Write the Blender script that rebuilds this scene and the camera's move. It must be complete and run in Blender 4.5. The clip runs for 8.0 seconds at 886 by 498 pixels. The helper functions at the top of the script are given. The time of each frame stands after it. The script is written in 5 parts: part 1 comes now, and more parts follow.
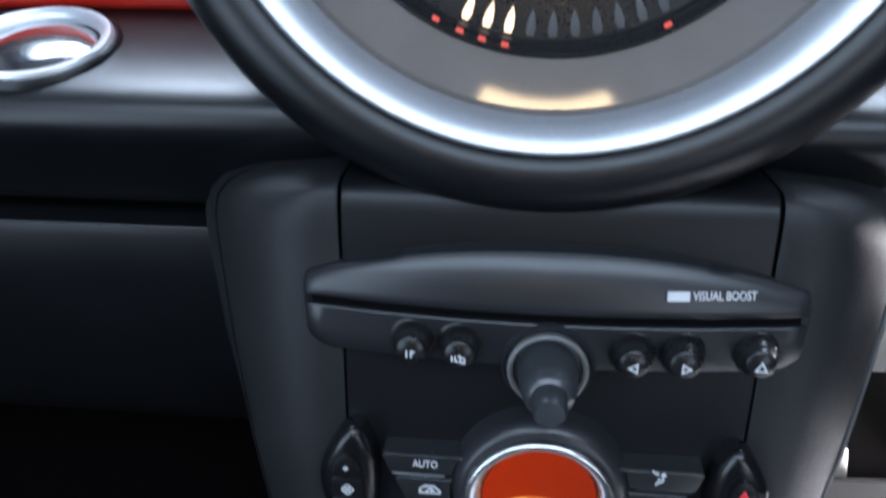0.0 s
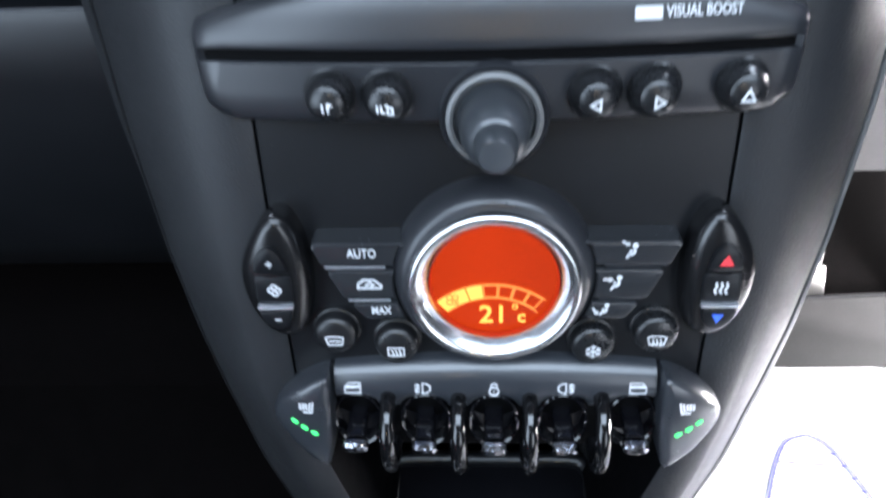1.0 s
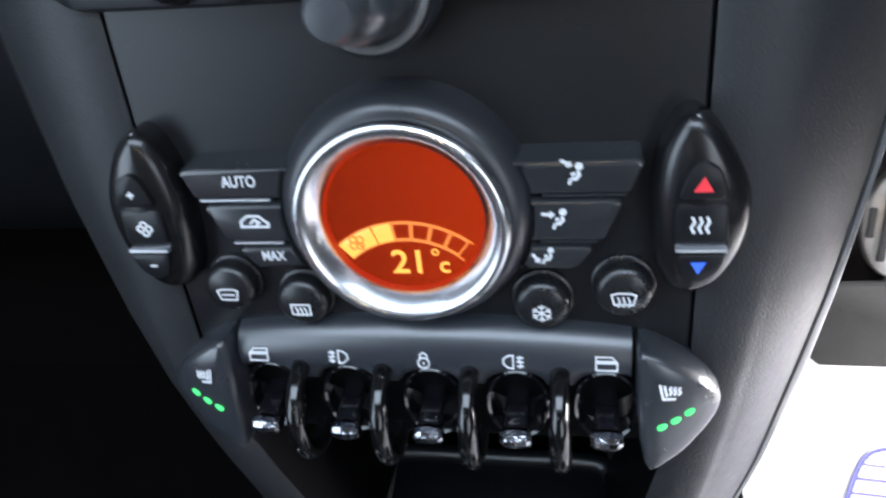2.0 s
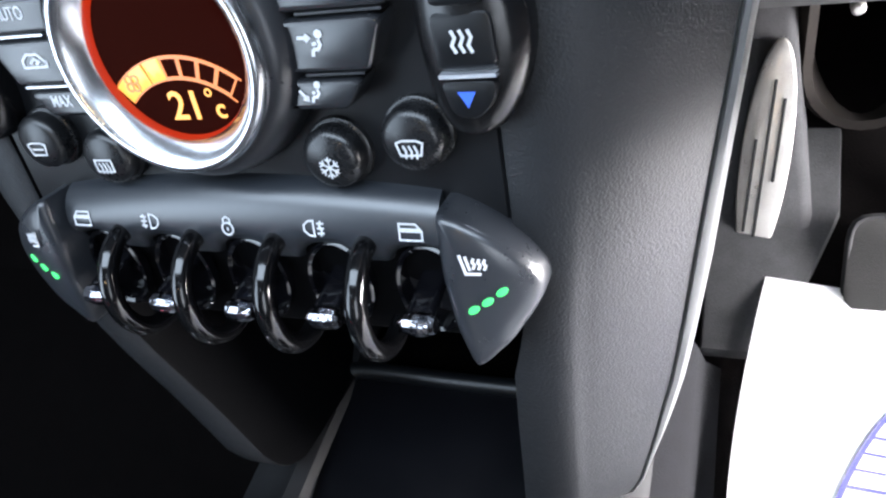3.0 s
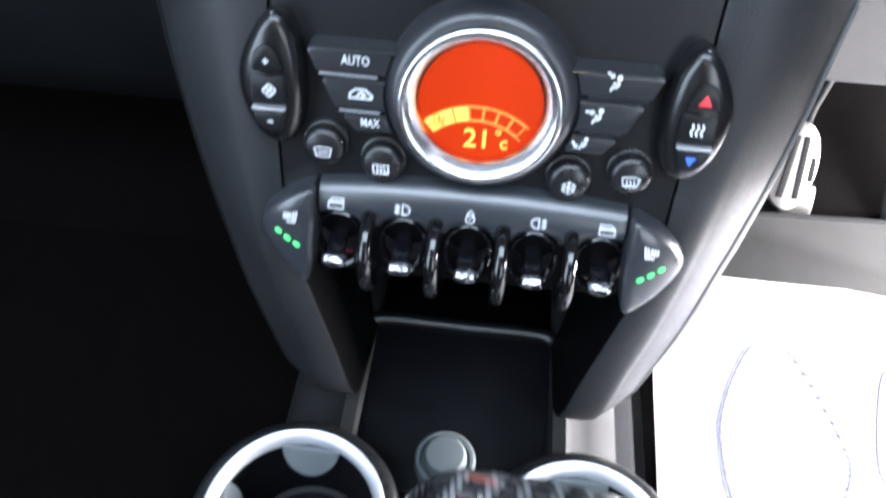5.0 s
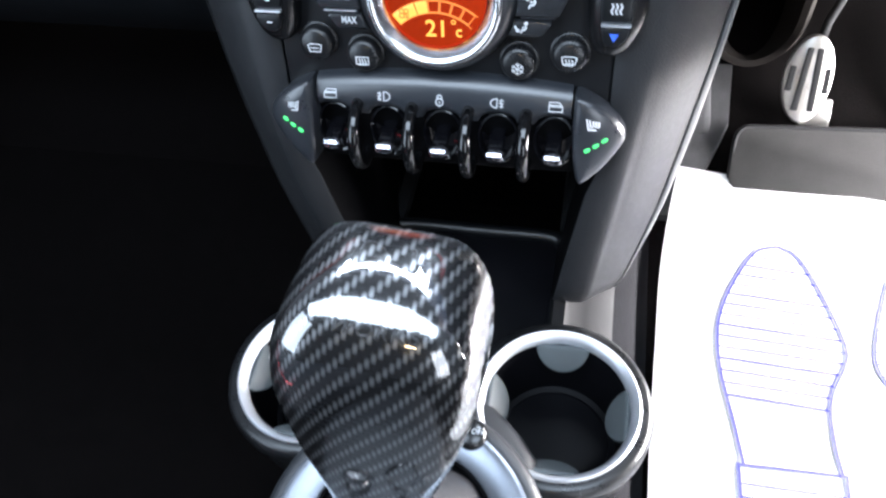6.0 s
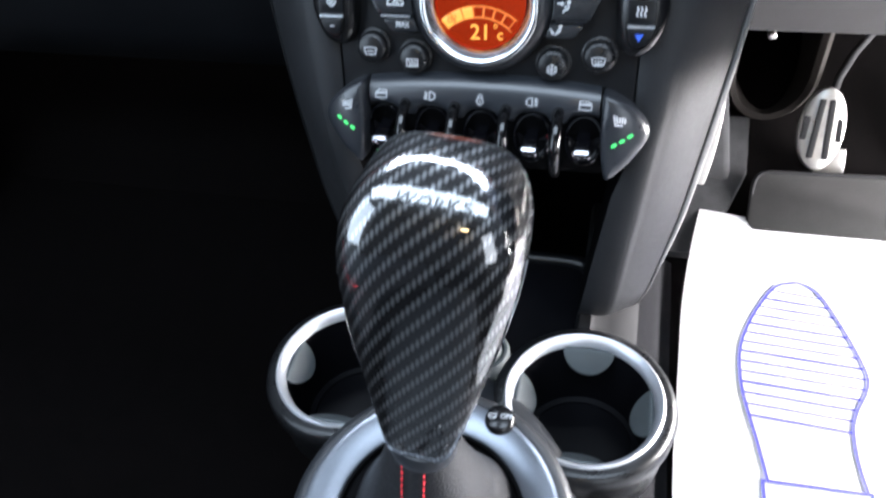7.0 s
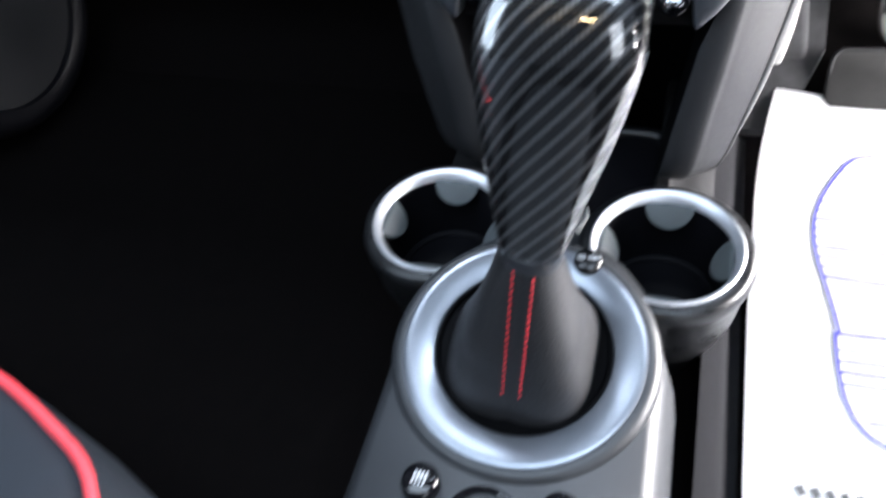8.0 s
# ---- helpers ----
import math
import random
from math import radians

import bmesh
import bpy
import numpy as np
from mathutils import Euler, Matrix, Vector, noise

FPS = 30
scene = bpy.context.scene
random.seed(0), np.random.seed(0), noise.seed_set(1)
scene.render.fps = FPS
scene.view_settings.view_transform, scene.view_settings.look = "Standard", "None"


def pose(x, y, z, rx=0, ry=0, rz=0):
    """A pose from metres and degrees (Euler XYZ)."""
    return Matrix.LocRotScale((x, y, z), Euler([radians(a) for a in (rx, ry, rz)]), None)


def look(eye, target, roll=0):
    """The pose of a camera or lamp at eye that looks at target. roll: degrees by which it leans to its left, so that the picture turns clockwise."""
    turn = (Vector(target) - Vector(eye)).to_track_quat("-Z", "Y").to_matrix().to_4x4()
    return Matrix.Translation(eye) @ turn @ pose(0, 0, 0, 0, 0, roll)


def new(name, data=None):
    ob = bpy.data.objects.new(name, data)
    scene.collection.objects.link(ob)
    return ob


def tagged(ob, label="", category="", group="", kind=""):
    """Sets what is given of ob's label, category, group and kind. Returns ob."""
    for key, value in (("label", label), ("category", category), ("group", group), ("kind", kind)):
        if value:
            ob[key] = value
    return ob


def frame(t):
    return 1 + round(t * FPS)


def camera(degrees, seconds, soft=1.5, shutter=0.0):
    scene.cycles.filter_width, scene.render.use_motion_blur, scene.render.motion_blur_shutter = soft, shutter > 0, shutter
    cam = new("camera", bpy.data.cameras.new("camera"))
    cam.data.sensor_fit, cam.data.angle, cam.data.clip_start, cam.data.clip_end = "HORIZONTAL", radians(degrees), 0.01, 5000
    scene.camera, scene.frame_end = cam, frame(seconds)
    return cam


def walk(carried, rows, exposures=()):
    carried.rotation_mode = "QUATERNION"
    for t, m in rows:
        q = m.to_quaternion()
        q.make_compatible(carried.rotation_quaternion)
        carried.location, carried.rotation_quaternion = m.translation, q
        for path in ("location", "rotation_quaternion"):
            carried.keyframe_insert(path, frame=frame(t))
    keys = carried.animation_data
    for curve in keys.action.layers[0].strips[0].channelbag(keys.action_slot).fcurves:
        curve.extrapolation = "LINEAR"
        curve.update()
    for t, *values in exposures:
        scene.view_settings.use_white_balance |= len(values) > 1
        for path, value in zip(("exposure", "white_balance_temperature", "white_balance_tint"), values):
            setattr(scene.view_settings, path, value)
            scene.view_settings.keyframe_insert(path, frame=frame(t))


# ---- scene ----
cam = camera(62.0, 8.0, soft=2.3, shutter=0.5)
PATH = [
    (0, (-0.015, -0.17, 0.583), (-0.2, 1.409, -0.63), -1.7),
    (0.5, (-0.012, -0.174, 0.558), (-0.155, 1.333, -0.75), -1.6),
    (1, (-0.004, -0.165, 0.516), (-0.111, 1.232, -0.911), -3.6),
    (1.2, (-0.002, -0.153, 0.501), (-0.085, 1.21, -0.961), -2.4),
    (2.3, (0.085, -0.13, 0.434), (-0.526, 1.222, -0.907), -15.8),
    (2.5, (0.108, -0.123, 0.417), (-0.613, 1.175, -0.924), -18.0),
    (3, (0.132, -0.119, 0.397), (-0.603, 1.12, -0.989), -19.4),
    (3.5, (0.12, -0.133, 0.411), (-0.606, 1.107, -0.979), -19.9),
    (4, (0.089, -0.148, 0.445), (-0.461, 1.151, -0.973), -15.5),
    (4.5, (0.042, -0.176, 0.485), (-0.229, 1.199, -0.942), -4.9),
    (5, (0.006, -0.204, 0.495), (-0.099, 1.065, -1.048), 2.3),
    (5.2, (0.015, -0.221, 0.491), (-0.138, 1.033, -1.06), 0.8),
    (6.3, (0.084, -0.283, 0.517), (-0.323, 0.864, -1.07), -10.1),
    (6.5, (0.087, -0.297, 0.518), (-0.348, 0.895, -1.028), -10.1),
    (7, (0.074, -0.33, 0.493), (-0.359, 1.03, -0.909), -6.5),
    (7.5, (0.071, -0.344, 0.477), (-0.36, 0.995, -0.944), -6.3),
    (8, (0.058, -0.389, 0.481), (-0.469, 0.812, -1.029), -10.8),
]
EXPOSURES = [(0.0, -0.34, 6050, 14), (0.5, 0.04, 6100, 14), (1.0, 0.62, 6250, 14), (2.3, 0.20, 6350, 14), (2.5, 0.18, 6350, 14), (3.0, 0.52, 6350, 14), (4.0, 0.76, 6350, 14), (5.0, 0.96, 6300, 14), (5.2, 0.98, 6300, 14), (6.3, 0.26, 6350, 14), (7.0, 0.10, 6350, 14), (8.0, 0.08, 6350, 14)]
walk(cam, [(t, look(eye, target, roll)) for t, eye, target, roll in PATH], EXPOSURES)

# ---- light ----
world = bpy.data.worlds.new("sky_world")
scene.world = world
world.use_nodes = True
wn = world.node_tree
sky = wn.nodes.new("ShaderNodeTexSky")
sky.sky_type = "NISHITA"
sky.sun_disc = False
sky.sun_elevation, sky.sun_rotation = radians(48), radians(100)
wn.links.new(sky.outputs[0], wn.nodes["Background"].inputs[0])
wn.nodes["Background"].inputs[1].default_value = 0.06


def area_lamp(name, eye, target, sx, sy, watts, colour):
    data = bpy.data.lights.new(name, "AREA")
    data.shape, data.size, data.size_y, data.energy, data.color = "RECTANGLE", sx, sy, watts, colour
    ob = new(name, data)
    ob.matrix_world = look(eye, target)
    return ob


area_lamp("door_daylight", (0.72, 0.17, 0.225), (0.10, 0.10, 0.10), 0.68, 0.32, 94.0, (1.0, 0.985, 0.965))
area_lamp("windscreen_daylight", (0.0, 0.40, 0.92), (0.0, -0.10, 0.30), 1.0, 0.36, 42.0, (0.74, 0.87, 1.0))
area_lamp("sunroof_daylight", (0.0, -0.52, 1.08), (0.0, -0.48, 0.0), 1.34, 0.46, 17.0, (0.70, 0.86, 1.0))
area_lamp("passenger_window_daylight", (-0.72, -0.78, 0.55), (0.0, -0.60, 0.34), 0.60, 0.76, 8.0, (0.70, 0.86, 1.0))
area_lamp("rear_side_window_daylight", (0.72, -1.22, 0.50), (0.0, -0.50, 0.34), 0.60, 0.64, 4.8, (0.85, 0.93, 1.0))


# ---- materials ----
def material(name, colour, rough=0.5, metal=0.0, vary=0.15, scale=60.0, bump=0.0, bump_scale=1500.0, kind="noise", coat=0.0, rough_vary=0.08, second=None, dust=0.0, spec=0.5):
    """A surface with broad and fine variation, in metres of the object."""
    m = bpy.data.materials.new(name)
    m.use_nodes = True
    t = m.node_tree
    n, link = t.nodes, t.links.new
    b = n["Principled BSDF"]
    b.inputs["Metallic"].default_value = metal
    b.inputs["Coat Weight"].default_value = coat
    b.inputs["Specular IOR Level"].default_value = spec
    b.inputs["Coat Roughness"].default_value = 0.04
    c = n.new("ShaderNodeTexCoord")
    broad = n.new("ShaderNodeTexNoise")
    broad.inputs["Scale"].default_value, broad.inputs["Detail"].default_value = scale, 4
    link(c.outputs["Object"], broad.inputs["Vector"])
    fine = n.new("ShaderNodeTexNoise")
    fine.inputs["Scale"].default_value, fine.inputs["Detail"].default_value = scale * 14, 3
    link(c.outputs["Object"], fine.inputs["Vector"])
    mixed = n.new("ShaderNodeMath")
    mixed.operation = "MULTIPLY_ADD"
    link(fine.outputs["Fac"], mixed.inputs[0])
    mixed.inputs[1].default_value = 0.45
    scaled = n.new("ShaderNodeMath")
    scaled.operation = "MULTIPLY"
    link(broad.outputs["Fac"], scaled.inputs[0])
    scaled.inputs[1].default_value = 0.55
    link(scaled.outputs[0], mixed.inputs[2])
    ramp = n.new("ShaderNodeValToRGB")
    lo = [v * (1 - vary) for v in colour]
    hi = second or [min(1.0, v * (1 + vary)) for v in colour]
    ramp.color_ramp.elements[0].position, ramp.color_ramp.elements[0].color = 0.36, (*lo, 1)
    ramp.color_ramp.elements[1].position, ramp.color_ramp.elements[1].color = 0.64, (*hi, 1)
    link(mixed.outputs[0], ramp.inputs[0])
    last = ramp.outputs[0]
    if dust:
        speck = n.new("ShaderNodeTexNoise")
        speck.inputs["Scale"].default_value, speck.inputs["Detail"].default_value = 900, 1
        link(c.outputs["Object"], speck.inputs["Vector"])
        cut = n.new("ShaderNodeMapRange")
        cut.inputs["From Min"].default_value, cut.inputs["From Max"].default_value = 0.72, 0.78
        cut.inputs["To Max"].default_value = dust
        link(speck.outputs["Fac"], cut.inputs["Value"])
        over = n.new("ShaderNodeMix")
        over.data_type = "RGBA"
        link(cut.outputs[0], over.inputs["Factor"])
        link(last, over.inputs["A"])
        over.inputs["B"].default_value = (0.25, 0.25, 0.24, 1)
        last = over.outputs["Result"]
    link(last, b.inputs["Base Color"])
    rr = n.new("ShaderNodeMapRange")
    rr.inputs["From Min"].default_value, rr.inputs["From Max"].default_value = 0.3, 0.7
    rr.inputs["To Min"].default_value, rr.inputs["To Max"].default_value = max(0.02, rough - rough_vary), min(1, rough + rough_vary)
    link(mixed.outputs[0], rr.inputs["Value"])
    link(rr.outputs[0], b.inputs["Roughness"])
    if bump:
        if kind == "leather":
            tex = n.new("ShaderNodeTexVoronoi")
            tex.feature = "SMOOTH_F1"
            out = tex.outputs["Distance"]
        else:
            tex = n.new("ShaderNodeTexNoise")
            tex.inputs["Detail"].default_value = 2
            out = tex.outputs["Fac"]
        tex.inputs["Scale"].default_value = bump_scale
        link(c.outputs["Object"], tex.inputs["Vector"])
        bp = n.new("ShaderNodeBump")
        bp.inputs["Strength"].default_value, bp.inputs["Distance"].default_value = bump, 0.0004
        link(out, bp.inputs["Height"])
        link(bp.outputs[0], b.inputs["Normal"])
    return m


def glowing(name, colour, strength, base=(0.02, 0.02, 0.02)):
    m = bpy.data.materials.new(name)
    m.use_nodes = True
    b = m.node_tree.nodes["Principled BSDF"]
    b.inputs["Base Color"].default_value = (*base, 1)
    b.inputs["Roughness"].default_value = 0.3
    b.inputs["Emission Color"].default_value = (*colour, 1)
    b.inputs["Emission Strength"].default_value = strength
    return m


def carbon(name):
    """Clear-coated two-by-two twill; the weave follows the UV layer, in metres."""
    m = bpy.data.materials.new(name)
    m.use_nodes = True
    t = m.node_tree
    n, link = t.nodes, t.links.new
    b = n["Principled BSDF"]
    uv = n.new("ShaderNodeTexCoord")
    sep = n.new("ShaderNodeSeparateXYZ")
    link(uv.outputs["UV"], sep.inputs[0])

    def math_node(op, a, v):
        x = n.new("ShaderNodeMath")
        x.operation = op
        for k, s in enumerate((a, v)):
            if isinstance(s, (int, float)):
                x.inputs[k].default_value = s
            else:
                link(s, x.inputs[k])
        return x.outputs[0]

    su = math_node("MULTIPLY", sep.outputs["X"], 620.0)
    sv = math_node("MULTIPLY", sep.outputs["Y"], 620.0)
    iu, iv = math_node("FLOOR", su, 0), math_node("FLOOR", sv, 0)
    step = math_node("FLOORED_MODULO", math_node("SUBTRACT", iu, iv), 4.0)
    warp = math_node("LESS_THAN", step, 1.5)
    fu, fv = math_node("FRACT", su, 0), math_node("FRACT", sv, 0)

    def arch(x):
        return math_node("SINE", math_node("MULTIPLY", x, math.pi), 0)

    # each float runs over two crossing threads and is rounded both ways
    along_warp = arch(math_node("MULTIPLY", math_node("ADD", math_node("SUBTRACT", 1.0, step), fv), 0.5))
    along_weft = arch(math_node("MULTIPLY", math_node("ADD", math_node("SUBTRACT", step, 2.0), fu), 0.5))
    hill = n.new("ShaderNodeMix")
    link(warp, hill.inputs["Factor"])
    link(math_node("POWER", math_node("MULTIPLY", arch(fv), along_weft), 0.6), hill.inputs["A"])
    link(math_node("POWER", math_node("MULTIPLY", arch(fu), along_warp), 0.6), hill.inputs["B"])
    link(math_node("MULTIPLY", warp, 0.85), b.inputs["Metallic"])
    tone = n.new("ShaderNodeMix")
    tone.data_type = "RGBA"
    link(warp, tone.inputs["Factor"])
    tone.inputs["A"].default_value = (0.008, 0.008, 0.009, 1)
    tone.inputs["B"].default_value = (0.27, 0.275, 0.285, 1)
    shade = n.new("ShaderNodeMix")
    shade.data_type = "RGBA"
    shade.blend_type = "MULTIPLY"
    shade.inputs["Factor"].default_value = 0.95
    link(tone.outputs["Result"], shade.inputs["A"])
    peak = math_node("POWER", hill.outputs["Result"], 1.3)
    link(peak, shade.inputs["B"])
    link(shade.outputs["Result"], b.inputs["Base Color"])
    b.inputs["Roughness"].default_value = 0.30
    b.inputs["Specular IOR Level"].default_value = 0.3
    b.inputs["Coat Weight"].default_value = 1.0
    b.inputs["Coat Roughness"].default_value = 0.02
    b.inputs["Coat IOR"].default_value = 2.15
    bp = n.new("ShaderNodeBump")
    bp.inputs["Strength"].default_value, bp.inputs["Distance"].default_value = 0.12, 0.0003
    link(hill.outputs["Result"], bp.inputs["Height"])
    link(bp.outputs[0], b.inputs["Normal"])
    return m


PLASTIC = material("dark_soft_plastic", (0.0040, 0.0045, 0.0056), 0.36, spec=0.46, rough_vary=0.03, vary=0.12, scale=25, bump=0.10, bump_scale=2600, kind="leather", dust=0.0)
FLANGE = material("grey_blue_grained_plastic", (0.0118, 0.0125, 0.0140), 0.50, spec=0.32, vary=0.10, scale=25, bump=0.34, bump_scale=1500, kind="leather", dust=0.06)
PANEL = material("smooth_black_plastic", (0.0045, 0.005, 0.006), 0.38, spec=0.28, vary=0.10, scale=40, rough_vary=0.02, dust=0.04)
WELL = material("dark_cup_plastic", (0.003, 0.003, 0.004), 0.42, spec=0.10, vary=0.1, scale=50)
BLACK = material("matt_black_plastic", (0.002, 0.002, 0.0023), 0.55, spec=0.03, vary=0.1, scale=50)
KNEE = material("mid_grey_plastic", (0.022, 0.0215, 0.021), 0.5, vary=0.08, scale=22, bump=0.15, bump_scale=2600, kind="leather")
BAR = material("satin_fascia_plastic", (0.010, 0.011, 0.0135), 0.36, spec=0.6, vary=0.06, scale=50, rough_vary=0.015)
TOGGLEBAR = material("satin_blue_grey_bar_plastic", (0.017, 0.0195, 0.024), 0.34, spec=0.8, vary=0.06, scale=50, rough_vary=0.015)
SATIN = material("satin_charcoal_plastic", (0.017, 0.018, 0.021), 0.33, vary=0.08, scale=50, bump=0.06, bump_scale=3000)
RUBBERY = material("rubberised_button_plastic", (0.0075, 0.0078, 0.0086), 0.30, spec=0.42, vary=0.10, scale=70)
GLOSS = material("gloss_black_plastic", (0.003, 0.003, 0.004), 0.07, vary=0.10, scale=60, rough_vary=0.03)
GREYSIDE = material("grey_grained_plastic", (0.0160, 0.0175, 0.0200), 0.46, vary=0.08, scale=22, bump=0.15, bump_scale=2600, kind="leather", dust=0.05)
RINGMETAL = material("satin_chrome_ring", (0.66, 0.67, 0.69), 0.25, metal=1.0, vary=0.01, scale=12, rough_vary=0.004)
CHROME = material("polished_chrome", (0.68, 0.69, 0.71), 0.17, metal=1.0, vary=0.02, scale=40, rough_vary=0.008)
SILVER = material("satin_silver_trim", (0.64, 0.66, 0.70), 0.40, metal=0.8, vary=0.05, scale=45, rough_vary=0.02)
BRUSHED = material("brushed_aluminium", (0.36, 0.35, 0.33), 0.34, metal=0.75, vary=0.10, scale=90, rough_vary=0.1)
BEZEL = material("blue_grey_satin_metal", (0.21, 0.226, 0.255), 0.32, metal=0.85, vary=0.05, scale=45, rough_vary=0.02)
TUNNEL = material("charcoal_tunnel_carpet", (0.006, 0.006, 0.007), 0.9, spec=0.1, vary=0.3, scale=110, bump=0.9, bump_scale=900)
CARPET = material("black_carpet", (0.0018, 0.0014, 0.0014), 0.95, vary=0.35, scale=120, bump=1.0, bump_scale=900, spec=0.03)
MATGREY = material("worn_grey_carpet", (0.022, 0.0215, 0.021), 0.85, spec=0.15, vary=0.15, scale=60, bump=0.5, bump_scale=1200)
HUMP = material("pale_grey_carpet", (0.030, 0.030, 0.0315), 0.9, spec=0.1, vary=0.2, scale=80, bump=0.6, bump_scale=1100)
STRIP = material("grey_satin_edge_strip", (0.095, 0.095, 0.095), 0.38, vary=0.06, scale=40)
LEATHER = material("black_leather", (0.0085, 0.0085, 0.0095), 0.46, vary=0.15, scale=50, bump=0.6, bump_scale=900, kind="leather")
FABRIC = material("dark_seat_cloth", (0.0085, 0.0108, 0.0145), 0.8, spec=0.2, vary=0.2, scale=80, bump=0.8, bump_scale=1500)
THREAD = material("red_thread", (0.62, 0.03, 0.04), 0.6, vary=0.15, scale=300)
REDTRIM = material("gloss_red_dash_trim", (0.45, 0.02, 0.01), 0.2, vary=0.08, scale=40, coat=0.6)
RAIL = material("dark_tunnel_plastic", (0.0090, 0.0090, 0.0096), 0.65, spec=0.2, vary=0.15, scale=40)
DUCT = material("dusty_brown_plastic", (0.011, 0.0092, 0.0082), 0.8, spec=0.1, vary=0.2, scale=40)
PAPER = material("white_paper", (0.86, 0.86, 0.87), 0.75, vary=0.02, scale=20, bump=0.08, bump_scale=500)
INK = material("blue_printing_ink", (0.05, 0.05, 0.33), 0.7, vary=0.10, scale=150)
WHITE = material("white_print", (0.55, 0.56, 0.58), 0.5, vary=0.04, scale=100)
MARKRED = material("red_print", (0.65, 0.03, 0.04), 0.5, vary=0.05, scale=100)
MARKBLUE = material("blue_print", (0.04, 0.13, 0.70), 0.5, vary=0.05, scale=100)
POD = material("satin_black_pod_plastic", (0.0045, 0.0045, 0.005), 0.25, vary=0.10, scale=60, rough_vary=0.02)
LOOP = material("gloss_black_loop_plastic", (0.003, 0.003, 0.0034), 0.12, vary=0.10, scale=60, rough_vary=0.02)
KEYGREY = material("satin_blue_grey_key_plastic", (0.019, 0.021, 0.025), 0.28, spec=0.7, vary=0.06, scale=60, rough_vary=0.01)
KEYBLACK = material("satin_black_key_plastic", (0.014, 0.015, 0.017), 0.26, spec=0.7, vary=0.08, scale=60, rough_vary=0.02)
TIP = material("smoked_chrome", (0.34, 0.34, 0.37), 0.12, metal=1.0, vary=0.10, scale=400, rough_vary=0.05, bump=0.8, bump_scale=420)
KNOBGREY = material("smoky_grey_knob_plastic", (0.030, 0.033, 0.037), 0.35, vary=0.1, scale=80, coat=0.3)
GREYPAD = material("grey_rubber_grip", (0.060, 0.070, 0.074), 0.6, vary=0.08, scale=80, bump=0.1)
HEADLINER = material("light_grey_lining", (0.05, 0.05, 0.052), 0.9, vary=0.06, scale=30, bump=0.2)
SHELL = material("dark_cabin_lining", (0.015, 0.015, 0.016), 0.85, spec=0.15, vary=0.15, scale=20, bump=0.2)
DIALGREY = material("grey_dial_print", (0.125, 0.112, 0.105), 0.35, vary=0.05, scale=60, coat=0.8)
DIALDARK = material("dark_dial_print", (0.012, 0.012, 0.013), 0.3, vary=0.05, scale=60)
TICKGREY = material("unlit_gauge_marker", (0.06, 0.06, 0.062), 0.5, vary=0.05, scale=60)
CARBON = carbon("carbon_twill")
LCD = glowing("red_lit_display", (1.0, 0.066, 0.004), 0.45, (0.05, 0.004, 0.002))
LCDWALL = glowing("bright_red_display_edge", (1.0, 0.05, 0.006), 0.36, (0.05, 0.004, 0.002))
LOUVRE = material("matt_black_louvre", (0.05, 0.012, 0.008), 0.8, spec=0.02, vary=0.05, scale=60)
LCDLIT = glowing("amber_lit_segment", (1.0, 0.42, 0.06), 1.5)
LCDLINE = glowing("orange_lit_outline", (1.0, 0.25, 0.03), 1.0)
GREEN = glowing("green_led", (0.06, 1.0, 0.22), 1.2, (0.02, 0.08, 0.03))
GLAREGLOW = glowing("warm_glare_glow", (1.0, 0.72, 0.38), 48.0)
LEDWARM = glowing("warm_gauge_led", (1.0, 0.75, 0.5), 2.5)
LEDRED = glowing("red_gauge_led", (1.0, 0.10, 0.06), 1.0)


# ---- mesh helpers ----
def part(name, bm, mat, parent=None, label="", smooth=35):
    bmesh.ops.recalc_face_normals(bm, faces=bm.faces)
    me = bpy.data.meshes.new(name)
    for f in bm.faces:
        f.smooth = smooth > 0
    if 0 < smooth < 180:
        for e in bm.edges:
            if len(e.link_faces) == 2 and e.calc_face_angle(0) > radians(smooth):
                e.smooth = False
    bm.to_mesh(me)
    bm.free()
    me.materials.append(mat)
    ob = new(name, me)
    if parent is not None:
        ob.parent = parent
    if label:
        ob["label"] = label
    return ob


def thing(name, m, label, category, group="", kind=""):
    ob = new(name)
    ob.empty_display_size = 0.02
    ob.matrix_world = m
    return tagged(ob, label, category, group, kind)


def grid(rows, close_u=False, close_v=False, caps=False):
    """A skin over rows of points."""
    bm = bmesh.new()
    vs = [[bm.verts.new(p) for p in r] for r in rows]
    nr, nc = len(vs), len(vs[0])
    for i in range(nr if close_v else nr - 1):
        for j in range(nc if close_u else nc - 1):
            q = (vs[i][j], vs[i][(j + 1) % nc], vs[(i + 1) % nr][(j + 1) % nc], vs[(i + 1) % nr][j])
            bm.faces.new(q)
    if caps:
        bm.faces.new(vs[0])
        bm.faces.new(vs[-1])
    return bm


def lathe(profile, n=48, squash=1.0):
    """Turned about z; profile of (radius, z)."""
    rows = [[(max(r, 1e-5) * math.cos(2 * math.pi * k / n), max(r, 1e-5) * squash * math.sin(2 * math.pi * k / n), z) for k in range(n)] for r, z in profile]
    bm = grid(rows, close_u=True)
    bmesh.ops.remove_doubles(bm, verts=bm.verts, dist=2e-5)
    return bm


def shifted(bm, m):
    bmesh.ops.transform(bm, matrix=m, verts=bm.verts)
    return bm


